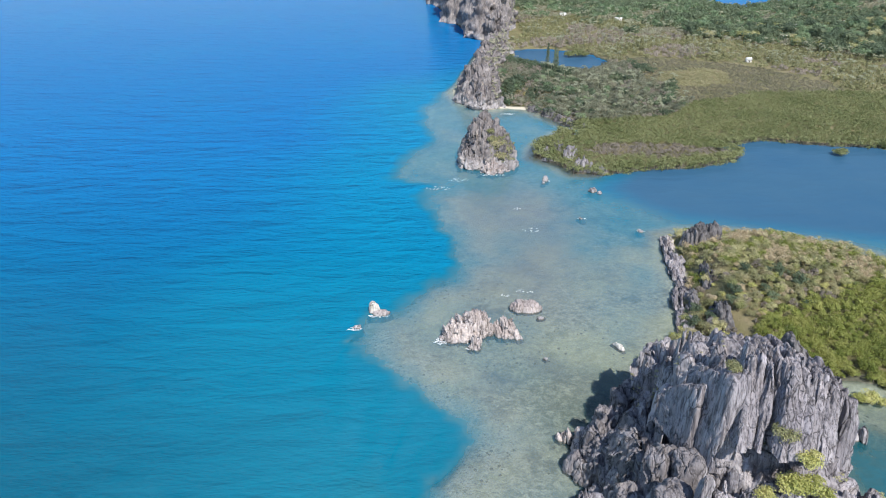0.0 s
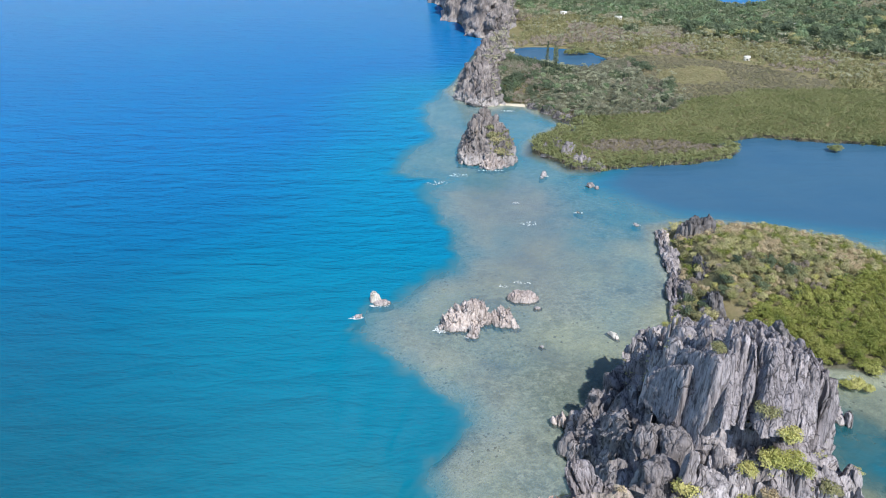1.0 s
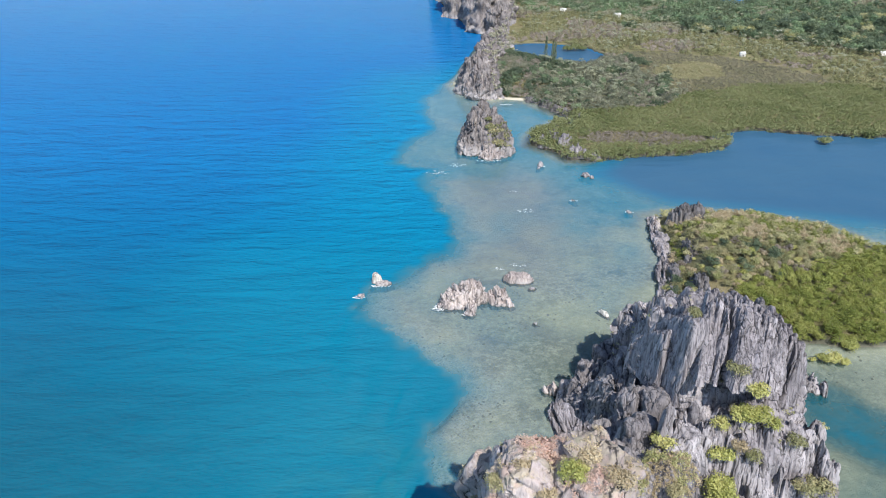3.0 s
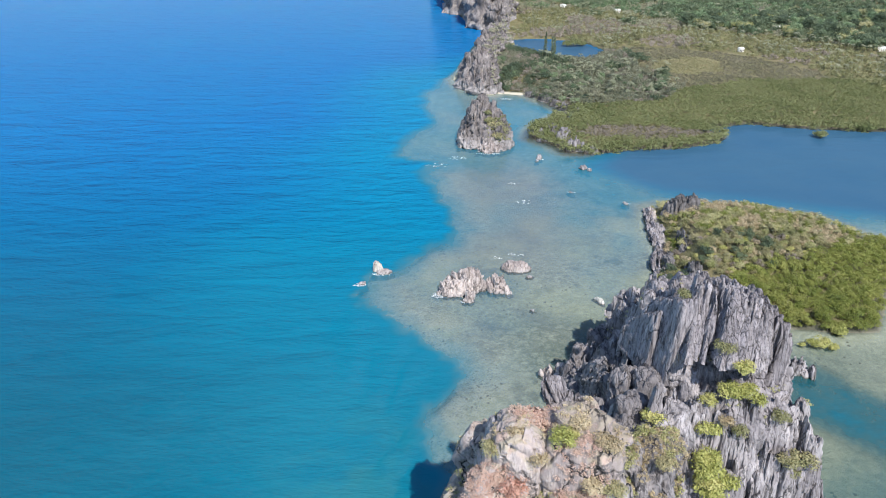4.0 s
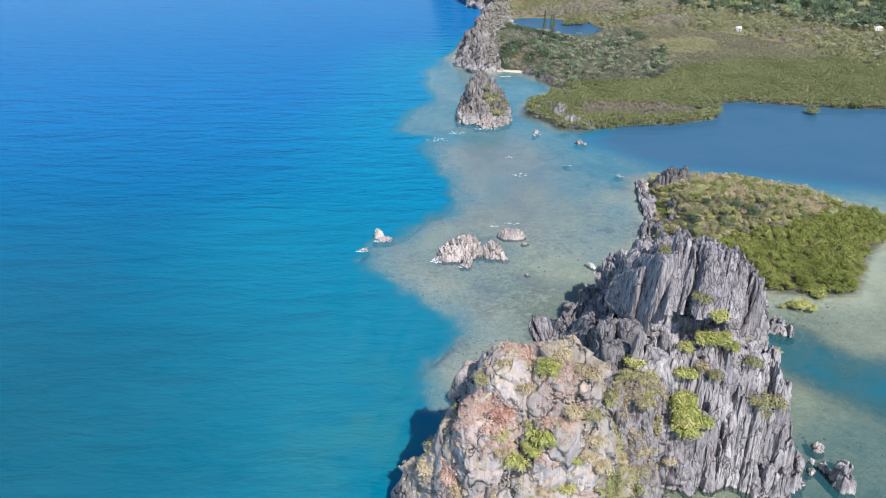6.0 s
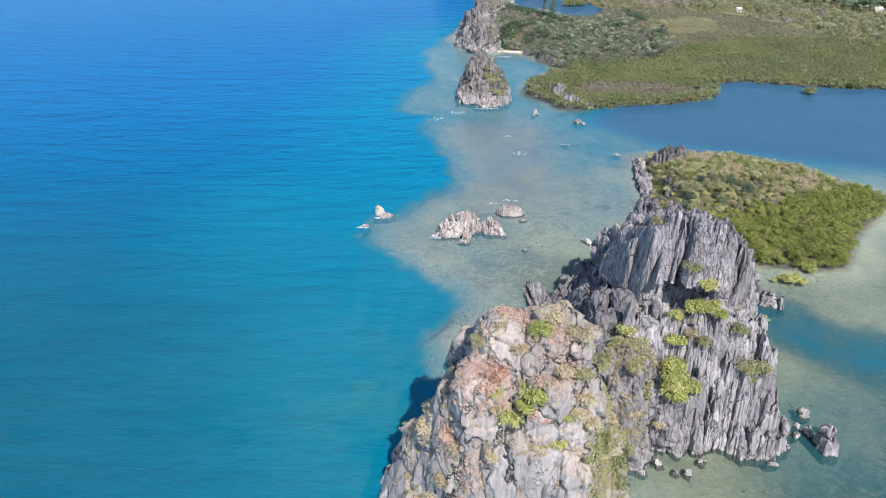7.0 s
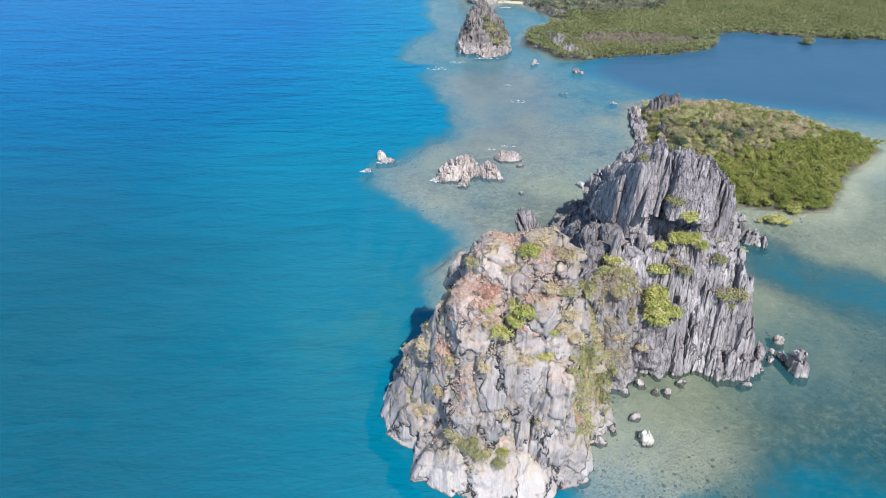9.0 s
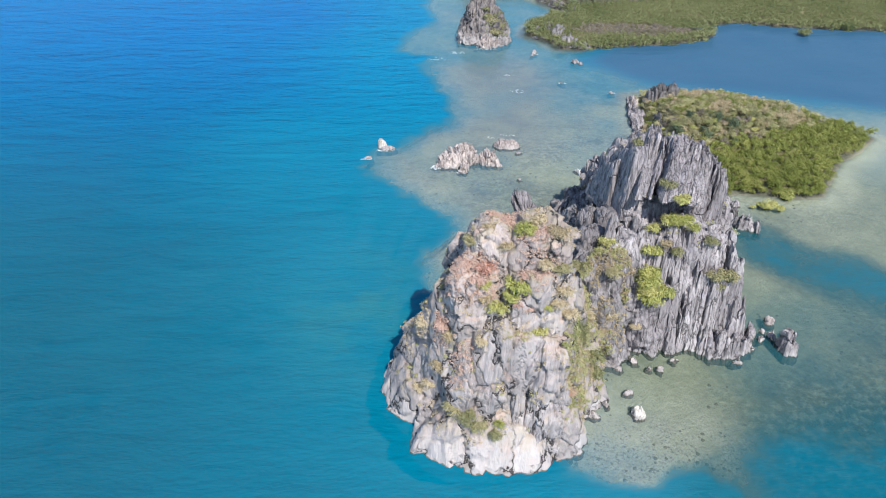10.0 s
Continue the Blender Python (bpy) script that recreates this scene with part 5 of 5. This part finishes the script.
coast_tree += [plant("coastal_tree", "dark green round-crowned tree behind the headland", "tree", "trees behind the beach", LEAF_DARK, 3.6, 7.0, 10, 60, 0.3, 312)]
coast_tree += [plant("coastal_tree", "grey green round-crowned tree behind the beach", "tree", "trees behind the beach", LEAF_COAST, 3.6, 6.0, 10, 60, 0.3, 313)]
_pick = [i for i in np.flatnonzero(wood & (rng_main.random(len(x)) < np.where(x < 115, 0.16, 0.04)))][:120]
planted(coast_tree, [(x[i], y[i], float(land_height(x[i:i + 1], y[i:i + 1])[0]), rng_main.uniform(0.7, 1.35)) for i in _pick], rng_main, 0.3)


def palms(spots, rng):
    """Coconut palms: thin leaning stems and drooping fronds, as (verts, quads)."""
    vs, qs, n = [], [], 0
    for x, y, z, s in spots:
        h, lx, ly = 10.5 * s, rng.uniform(-1, 1), rng.uniform(-1, 1)
        w = np.linspace(0, 6.283, 4, endpoint=False)
        ring = np.stack([np.cos(w), np.sin(w), 0 * w], -1)
        a = np.array([x, y, z])
        b = a + [lx, ly, h]
        vs.append(np.concatenate([a + 0.26 * ring, b + 0.17 * ring]))
        i = np.arange(4)
        qs.append(np.stack([i, (i + 1) % 4, (i + 1) % 4 + 4, i + 4], -1) + n)
        n += 8
        for k in range(11):
            t, up = k * 0.571 + rng.uniform(-0.2, 0.2), rng.uniform(-0.2, 0.9)
            o, side = np.array([math.cos(t), math.sin(t), 0]), np.array([-math.sin(t), math.cos(t), 0])
            L = 2.9 * s * rng.uniform(0.8, 1.1)
            p1, p2 = b + o * L * 0.5 + [0, 0, up * L * 0.4], b + o * L + [0, 0, (up - 0.55) * L * 0.6]
            vs.append(np.array([b - side * 0.12, b + side * 0.12, p1 + side * 0.5 * s, p1 - side * 0.5 * s, p2 + side * 0.1, p2 - side * 0.1]))
            qs.append(np.array([[0, 1, 2, 3], [3, 2, 4, 5]]) + n)
            n += 6
    return np.concatenate(vs), np.concatenate(qs)


in_wood = wood & (rng_main.random(len(x)) < 0.12)
v, q = palms(rows_of(x, y, sc * 0.9, in_wood & (x > 85) & ((y < 640) | (x > 190))), rng_main)
tagged(part("coconut_grove", mesh_of("coconut_grove", v, q), LEAF_PALM), "coconut palms standing in coastal scrub", "palms", kind="stuff")
grove = ((land & ~inland) | mixed) & (rng_main.random(len(xf)) < 0.75 * smooth(0.42, 0.56, fbm(xf / 24, yf / 24, 17.0))) & (yf < 1250)
v, q = palms(rows_of(xf, yf, sf * rng_main.uniform(0.5, 0.95, len(xf)), grove), rng_main)
tagged(part("coconut_grove", mesh_of("coconut_grove", v, q), LEAF_PALM), "pale coconut groves behind the marsh", "palms", kind="stuff")
palm_isl = [p for p in scrub_at if 140 < p[0] < 190 and p[1] > 255][::11]
v, q = palms([(a, b, c, 0.38) for a, b, c, _ in palm_isl], rng_main)
tagged(part("screw_pines", mesh_of("screw_pines", v, q), LEAF_OLIVE), "pale spiky screw pines among island scrub", "palms", kind="stuff")


def column_pine(height, seed):
    """A tall narrow pine: straight stem with short tiers of branches."""
    rng = np.random.default_rng(seed)
    root = thing("column_pine", 0, 0, 0, "tall narrow dark green column pine behind the beach", "tree", "column pines")
    v, q, t = trunk(height * 1.35, 0.35, 0, 1, rng)
    part("trunk", mesh_of("trunk", v, q, t), BARK, root)
    zz = np.arange(2.0, height, 0.55)
    c = np.stack([rng.uniform(-0.3, 0.3, len(zz)), rng.uniform(-0.3, 0.3, len(zz)), zz], -1)
    r = (2.3 - 1.7 * (zz / height) ** 1.6) * rng.uniform(0.75, 1.2, len(zz))
    v, q = leaves(c, r, 16, 0.5, rng, 0.55)
    part("crown", mesh_of("crown", v, q), LEAF_DARK, root)
    return root


for k, (px, py, ph) in enumerate(((91, 640, 27), (96.5, 634, 25), (99, 637, 24), (300, 1015, 20), (560, 905, 18), (566, 915, 17), (572, 900, 18))):
    column_pine(ph, 80 + k).location = (px, py, float(land_height(np.array([float(px)]), np.array([float(py)]))[0]) - 0.3)

# ---- houses and beach ----
WALL = plain_material("white_plaster", (0.74, 0.72, 0.68), 0.85, 0.06)
ROOF = plain_material("pale_metal_roof", (0.70, 0.70, 0.70), 0.5, 0.06)
PANE = plain_material("dark_window", (0.03, 0.04, 0.05), 0.15, 0.1)


def box_mesh(name, x0, x1, y0, y1, z0, z1):
    v = [(a, b, c) for c in (z0, z1) for a, b in ((x0, y0), (x1, y0), (x1, y1), (x0, y1))]
    return mesh_of(name, v, [(3, 2, 1, 0), (4, 5, 6, 7), (0, 1, 5, 4), (1, 2, 6, 5), (2, 3, 7, 6), (3, 0, 4, 7)])


def house(px, py, turn, w, dp, label):
    """A small house with a pitched roof, a door and windows."""
    z = float(land_height(np.array([float(px)]), np.array([float(py)]))[0])
    root = thing("house", 0, 0, 0, label, "house", "houses in the groves")
    part("wall", box_mesh("wall", -w / 2, w / 2, -dp / 2, dp / 2, -1, 2.8), WALL, root)
    e = 0.5
    v = [(-w / 2 - e, -dp / 2 - e, 2.81), (w / 2 + e, -dp / 2 - e, 2.81), (w / 2 + e, dp / 2 + e, 2.81), (-w / 2 - e, dp / 2 + e, 2.81), (-w / 2 - e, 0, 4.6), (w / 2 + e, 0, 4.6)]
    part("roof", mesh_of("roof", v, [(0, 1, 5, 4), (2, 3, 4, 5), (3, 2, 1, 0)], [(0, 4, 3), (1, 2, 5)]), ROOF, root)
    part("door", box_mesh("door", -0.5, 0.5, -dp / 2 - 0.04, -dp / 2 + 0.02, 0, 2.05), PANE, root)
    for k in (-1, 1):
        part("window", box_mesh("window", k * w * 0.3 - 0.6, k * w * 0.3 + 0.6, -dp / 2 - 0.04, -dp / 2 + 0.02, 1.0, 2.0), PANE, root)
    root.matrix_basis = pose(px, py, z + 0.2, 0, 0, turn)


for row in ((306, 728, 10, 5, 4, "small white hut at the edge of the marsh"), (400, 868, -15, 9, 7, "white house among dark trees"), (448, 935, 5, 16, 8, "long white house among dark trees"),
            (170, 1070, 8, 8, 6, "small white house in the coconut grove"), (240, 1025, -8, 9, 6, "small pale house in the coconut grove"), (455, 735, 20, 9, 6, "pale house behind the marsh")):
    house(*row)

SAND = plain_material("pale_sand", (0.52, 0.47, 0.38), 0.95, 0.1, 0.4)
bt = np.linspace(0, 1, 16)
bx, by = 43 + 20 * bt, 550 + 1.5 * np.sin(bt * 5) - 2 * bt
bv = np.concatenate([np.stack([bx, by - 2.5, 0 * bt - 0.3], -1), np.stack([bx, by + 1.5 + 1.5 * np.sin(bt * 9), 0 * bt + 0.9], -1)])
k = np.arange(15)
beach = part("beach", mesh_of("beach", bv, np.stack([k, k + 1, k + 17, k + 16], -1)), SAND)
tagged(beach, "short pale sand beach below the headland", "beach", kind="structure")


# ---- bushes on the rocks ----
rng_bush = np.random.default_rng(91)


def bush_kinds(name, label, leaf, group, seed, category="shrub"):
    return [plant(name, label, category, group, leaf, 1.35, 1.1, 16, 90, 0.095, seed + k, 0.05) for k in range(2)]


yellow_at = [(22.2, 66.3, 56.9, 2.0), (23.9, 68.8, 56.6, 1.3), (22.0, 61.1, 44.5, 2.6), (20.0, 59.9, 42.9, 1.8), (16.9, 58.9, 39.6, 2.1), (27.1, 59.0, 34.2, 1.6), (66.0, 108.0, 36.5, 1.9), (68.2, 107.5, 36.8, 2.4), (70.6, 107.0, 37.0, 2.2), (73.0, 106.5, 37.3, 2.3), (75.5, 106.0, 37.0, 1.7),
             (70.7, 102.9, 40.5, 2.3), (63.6, 99.8, 29.2, 2.6), (64.8, 97.6, 25.9, 2.9), (63.6, 96.8, 24.0, 2.5), (62.3, 96.0, 22.0, 3.0), (62.8, 95.0, 19.5, 2.6), (63.4, 94.1, 17.4, 3.0), (67.8, 95.0, 18.9, 2.8), (52.9, 106.7, 28.5, 2.8),
             (57.9, 107.6, 30.0, 1.7), (14.1, 59.2, 46.5, 1.5), (17.8, 50.6, 11.9, 1.3), (28.6, 60.0, 40.6, 1.2)]
russet_at = [(18.0, 75.0, 53.0, 2.6), (20.4, 74.0, 53.5, 2.2), (10.4, 65.4, 45.6, 2.5), (12.8, 60.2, 46.8, 2.4), (15.5, 59.6, 49.0, 2.2), (8.5, 66.4, 42.0, 1.9), (21.8, 59.7, 41.5, 1.7), (37.8, 58.2, 15.5, 1.4),
             (52.9, 99.8, 29.0, 1.6), (3.9, 64.4, 30.8, 2.3), (24.0, 59.6, 40.4, 1.3)]
olive_at = [(6.9, 54.5, 12.8, 2.2), (10.4, 51.3, 12.8, 2.4), (13.8, 49.7, 11.3, 2.1), (17.9, 49.2, 9.5, 1.8), (44.6, 73.8, 12.5, 3.0), (45.8, 72.6, 8.0, 2.6), (40.2, 67.4, 23.3, 2.6), (37.4, 67.0, 27.6, 2.4),
            (28.2, 58.1, 18.8, 2.0), (81.3, 101.9, 32.0, 2.0), (86.7, 99.8, 22.8, 2.8), (81.5, 97.9, 23.0, 2.0), (67.7, 111.5, 45.8, 2.2), (11.6, 68.9, 52.4, 1.8), (32.5, 61.4, 48.7, 2.0), (49.2, 90.8, 28.8, 2.0),
            (84.5, 99.4, 19.0, 2.0), (61.0, 124.9, 55.6, 1.6), (42.5, 96.8, 27.0, 2.2), (69.1, 97.2, 31.0, 1.8)]
tan_at = [(31.3, 61.1, 40.7, 1.9), (34.4, 61.8, 36.9, 2.2), (42.1, 76.1, 25.9, 2.4), (27.8, 60.7, 51.1, 1.9), (27.0, 69.7, 56.7, 2.1), (29.7, 65.3, 56.4, 2.1), (15.2, 58.6, 42.3, 1.6), (0.1, 72.2, 25.4, 2.3),
          (1.9, 60.5, 20.6, 2.0), (1.1, 64.1, 12.1, 1.9), (25.8, 59.3, 24.9, 1.7), (13.2, 56.8, 31.7, 1.7), (68.1, 98.2, 33.2, 1.8), (57.6, 100.3, 23.9, 1.8), (60.1, 91.9, 9.8, 1.5), (6.7, 61.6, 29.6, 1.8),
          (15.5, 70.8, 53.6, 1.7), (19.1, 65.4, 53.2, 1.7), (32.0, 60.9, 25.5, 1.8), (43.8, 91.0, 22.4, 2.0), (32.5, 61.9, 43.3, 2.0), (-1.9, 64.6, 10.0, 1.6), (51.2, 88.5, 16.4, 1.8), (48.4, 86.8, 11.6, 2.0)]
ISLAND_ROCK = rock_surface(limestone_island)
planted(bush_kinds("cliff_shrub", "bright yellow green shrub clinging to the limestone", LEAF_YELLOW, "shrubs on the rock island", 101), rooted(ISLAND_ROCK, yellow_at), rng_bush, 0.35)
planted(bush_kinds("russet_shrub", "dry russet shrub clinging to the limestone", LEAF_RED, "shrubs on the rock island", 111), rooted(ISLAND_ROCK, russet_at), rng_bush, 0.5)
planted(bush_kinds("olive_shrub", "olive green shrub rooted in limestone cracks", LEAF_OLIVE, "shrubs on the rock island", 121), rooted(ISLAND_ROCK, olive_at), rng_bush, 0.4)
planted(bush_kinds("dry_grass_tuft", "dry tan grass tuft on a limestone ledge", LEAF_DRY, "tufts on the rock island", 131, "grass"), rooted(ISLAND_ROCK, tan_at), rng_bush, 0.5)
planted(bush_kinds("stack_shrub", "olive green shrub on the flank of the sea stack", LEAF_OLIVE, "shrubs on the sea stack", 141),
        [(31.5, 410.3, 12.8, 4.2), (36.3, 413.0, 8.5, 3.8), (28.7, 410.4, 15.6, 3.0), (33.2, 406.3, 6.4, 3.2), (27.4, 413.5, 19.9, 2.6)], rng_bush, 0.8)
planted(bush_kinds("water_shrub", "pale green mangrove shrub standing in shallow water", LEAF_YELLOW, "shrubs in the shallows", 151),
        [(131, 182, 0.2, 2.2), (134.5, 182, 0.1, 2.6), (138, 180.5, 0.1, 1.6), (128, 183, 0.0, 1.2), (144, 190, 0.1, 2.6)], rng_bush, 0.3)
planted(bush_kinds("lagoon_mangrove", "lone dark mangrove standing in the lagoon", LEAF_SHORE, "shrubs in the lagoon", 171, "tree"), [(252, 434, 0.1, 4.2), (290, 449, 0.1, 5.0), (140, 768, 0.1, 6.0), (131, 766, 0.1, 5.0), (148, 770, 0.1, 4.5)], rng_bush, 0.3)


# ---- grass and low scrub on the ledges of the rock island ----
def ledge_spots(wanted, lo, hi, scale, seed, most, where=lambda p: p[:, 2] > 7):
    """Places on the gentler faces of the rock, in patches."""
    rng = np.random.default_rng(seed)
    out = []
    for v, q, mat in RIDGES:
        a, b, c = v[q[:, 0]], v[q[:, 1]], v[q[:, 2]]
        n = np.cross(b - a, c - a)
        area = np.linalg.norm(n, axis=1) + 1e-9
        up, mid_p = n[:, 2] / area, (a + c) / 2
        patch = fbm(mid_p[:, 0] / 6 + seed, mid_p[:, 1] / 6, mid_p[:, 2] / 6)
        keep = (up > lo) & (patch > hi) & (rng.random(len(q)) < np.minimum(1, area * most)) & (mat in wanted) & where(mid_p)
        out.append(mid_p[keep])
    p = np.concatenate(out)
    return np.concatenate([p - [0, 0, 0.15], rng.uniform(*scale, (len(p), 1))], 1)


def around(x0, y0, r, low, high):
    """A test for places within r of a point and between two heights."""
    return lambda p: (np.hypot(p[:, 0] - x0, p[:, 1] - y0) < r) & (p[:, 2] > low) & (p[:, 2] < high)


def gully(p):
    return (inside([(33, 57), (40, 56), (50, 68), (56, 88), (58, 100), (48, 104), (42, 92), (37, 74)], p[:, 0], p[:, 1]) > 0) & (p[:, 2] > 3) & (p[:, 2] < 34)


DOMES = (ROCK_DOME, ROCK_TOP)
ROCKS = (ROCK_DOME, ROCK_TOP, ROCK_GREY, ROCK_BROKEN)
thicket("ledge_grass", "dry tan grass on limestone ledges", ledge_spots(DOMES, 0.2, 0.56, (0.5, 1.2), 5, 0.9), LEAF_DRY, 0.8, 0.4, 3, 14, 0.13, 161, "grass")
thicket("ledge_scrub", "olive low scrub on limestone ledges", ledge_spots((ROCK_DOME, ROCK_GREY), 0.34, 0.60, (0.6, 1.2), 11, 0.4), LEAF_GULLY, 0.9, 0.6, 4, 14, 0.14, 162)
pink_spots = np.concatenate([ledge_spots(DOMES, 0.0, 0.30, (0.7, 1.3), 23 + n, 1.1, around(*spot)) for n, spot in enumerate(
    ((12, 62.5, 5.0, 41, 52), (8.5, 66, 4.0, 38, 50), (18.5, 75, 4.2, 50, 60), (26, 63, 4.5, 46, 58), (4, 64, 3.4, 26, 36), (9, 58, 3.0, 18, 32)))])
thicket("ledge_scrub", "pinkish dry scrub carpeting limestone ledges", pink_spots, LEAF_RED, 0.9, 0.4, 4, 16, 0.12, 163)
thicket("gully_grass", "dry tan grass filling a gully in the rock", ledge_spots(ROCKS, 0.05, 0.44, (0.7, 1.4), 43, 0.8, gully), LEAF_DRY, 0.9, 0.6, 4, 16, 0.13, 171, "grass")
thicket("gully_scrub", "olive green scrub filling a gully in the rock", ledge_spots(ROCKS, 0.05, 0.50, (0.8, 1.7), 47, 0.6, gully), LEAF_GULLY, 1.0, 0.8, 4, 16, 0.14, 172)


# ---- boulders at the foot of the rock island ----
for x0, y0, r0, h0 in ((57, 67, 2.4, 2.2), (56, 75, 1.7, 0.8), (45, 66, 1.8, 1.4), (49, 70, 1.5, 1.1), (64, 85, 1.3, 0.8), (67, 85, 1.6, 1.0), (90, 88.5, 1.5, 1.0), (97, 95, 1.1, 0.9),
                       (101, 99, 1.4, 1.1), (99, 102, 1.3, 1.2), (107, 108, 2.0, 1.6), (103, 103, 1.2, 1.0), (111, 101, 1.6, 2.2), (55, 85, 1.8, 0.6), (72, 89, 1.5, 0.9), (60, 88, 1.6, 1.2), (34, 164, 1.8, 1.5)):
    rock_thing("boulder", "pale rounded limestone boulder at the foot of the rock", ROCK_WHITE if r0 > 2.2 else ROCK_PINK, [(x0, y0, r0 * 0.75, r0, 37 * x0 if r0 < 2.2 else 10, h0)], (x0, y0), "boulder",
               "boulders round the rock island", flute=0.0, block=0.35, cell=1.8, rough=0.3, box=0.55, taper=0.2, base=-1.5, nu=36, nv=18)

# ---- coral heads on the reef, under water ----
def lumps(spots, rng):
    """Low uneven mounds, as (verts, quads)."""
    w = np.linspace(0, 6.283, 7, endpoint=False)
    vs, qs = [], []
    for n, (x0, y0, z0, r0) in enumerate(spots):
        k = rng.uniform(0.7, 1.25, (3, 7))
        ring = [np.stack([x0 + r0 * f * kk * np.cos(w), y0 + r0 * f * kk * np.sin(w), 0 * w + z0 + hh * r0], -1) for f, hh, kk in zip((1.0, 0.8, 0.3), (-0.2, 0.28, 0.45), k)]
        vs.append(np.concatenate(ring))
        i = np.arange(7)
        f = [np.stack([i + 7 * a, (i + 1) % 7 + 7 * a, (i + 1) % 7 + 7 * a + 7, i + 7 * a + 7], -1) for a in (0, 1)]
        f.append(np.array([[14, 15, 16, 17], [14, 17, 18, 20]]))
        qs.append(np.concatenate(f) + 21 * n)
    return np.concatenate(vs), np.concatenate(qs)


CORAL = plain_material("brown_coral", (0.21, 0.195, 0.15), 0.95, 0.3, 0.6)
rng_coral = np.random.default_rng(77)
cx, cy = scatter(-32, 150, 30, 340, 2.6, rng_coral)
edge_in = inside(REEF, cx, cy)
cz = land_height(cx, cy)
chance = 0.22 * smooth(0.5, 0.62, fbm(cx / 16, cy / 16, 5.0)) + 0.75 * smooth(14, 2, edge_in) * smooth(0.32, 0.5, fbm(cx / 7, cy / 7, 8.0)) + 0.35 * smooth(1.2, 0.7, np.hypot((cx - 122) / 46, (cy - 40) / 28))
pick = (edge_in > -2) & (cz < -0.35) & (cz > -6) & (rng_coral.random(len(cx)) < chance) & (inside(ISLAND, cx, cy) < -2)
v, q = lumps(np.stack([cx, cy, cz, rng_coral.uniform(0.2, 0.6, len(cx))], -1)[pick], rng_coral)
tagged(part("coral_heads", mesh_of("coral_heads", v, q), CORAL), "brown coral heads scattered over the shallow reef", "coral", kind="stuff")

# ---- foam where the swell meets the rocks ----
FOAM = plain_material("white_foam", (0.82, 0.85, 0.86), 0.7, 0.05)
rng_foam = np.random.default_rng(13)


def foam(spots):
    """Thin scraps of foam lying on the water."""
    vs, qs, n = [], [], 0
    for x0, y0, rx, ry, count in spots:
        for _ in range(count):
            a, r = rng_foam.uniform(0, 6.283), math.sqrt(rng_foam.uniform(0, 1))
            p = np.array([x0 + rx * r * math.cos(a), y0 + ry * r * math.sin(a), 0.05])
            l, w, t = rng_foam.uniform(0.2, 0.9), rng_foam.uniform(0.08, 0.3), rng_foam.uniform(-0.5, 0.5)
            u, b = np.array([math.cos(t), math.sin(t), 0]) * l, np.array([-math.sin(t), math.cos(t), 0]) * w
            vs.append(np.array([p - u, p - b * rng_foam.uniform(0.5, 1), p + u, p + b]))
            qs.append(np.arange(4) + n)
            n += 4
    return np.concatenate(vs), np.array(qs)


v, q = foam([(-1, 216, 2.5, 2.5, 60), (10, 211, 2, 1, 20), (-25, 234, 4.5, 2, 50), (-33, 224, 2.5, 1.2, 40), (69, 329, 2.5, 0.8, 14), (58, 384, 2.5, 1.0, 14), (95, 314, 2.5, 1.0, 14), (33, 252, 4, 3, 10), (25, 250, 2, 1.5, 8),
             (48, 532, 6, 2, 60), (18, 408, 7, 1.5, 50), (28, 394, 8, 1.2, 50), (8, 385, 6, 3, 30), (-4, 372, 8, 3, 30), (42, 315, 4, 3, 24), (39, 342, 4, 1.2, 14)])
tagged(part("foam", mesh_of("foam", v, q), FOAM), "scraps of white foam round the reef rocks", "foam", kind="stuff")

thicket("headland_scrub", "grey green scrub on the landward flank of the headland", ledge_spots((ROCK_FAR,), 0.25, 0.40, (0.8, 1.6), 31, 0.035,
        lambda p: (p[:, 1] > 500) & (p[:, 0] > np.interp(p[:, 1], [540, 600, 700, 800, 900, 1050], [38, 34, 42, 54, 78, 70])) & (p[:, 2] > 3)), LEAF_COAST, 2.6, 3.0, 4, 8, 0.6, 164)
thicket("stack_scrub", "olive scrub on the landward flank of the sea stack", ledge_spots((ROCK_FAR,), 0.2, 0.45, (0.6, 1.2), 37, 0.3,
        lambda p: (p[:, 1] < 470) & (p[:, 0] > 27) & (p[:, 2] > 4) & (p[:, 2] < 19)), LEAF_OLIVE, 1.3, 1.2, 3, 7, 0.4, 165)
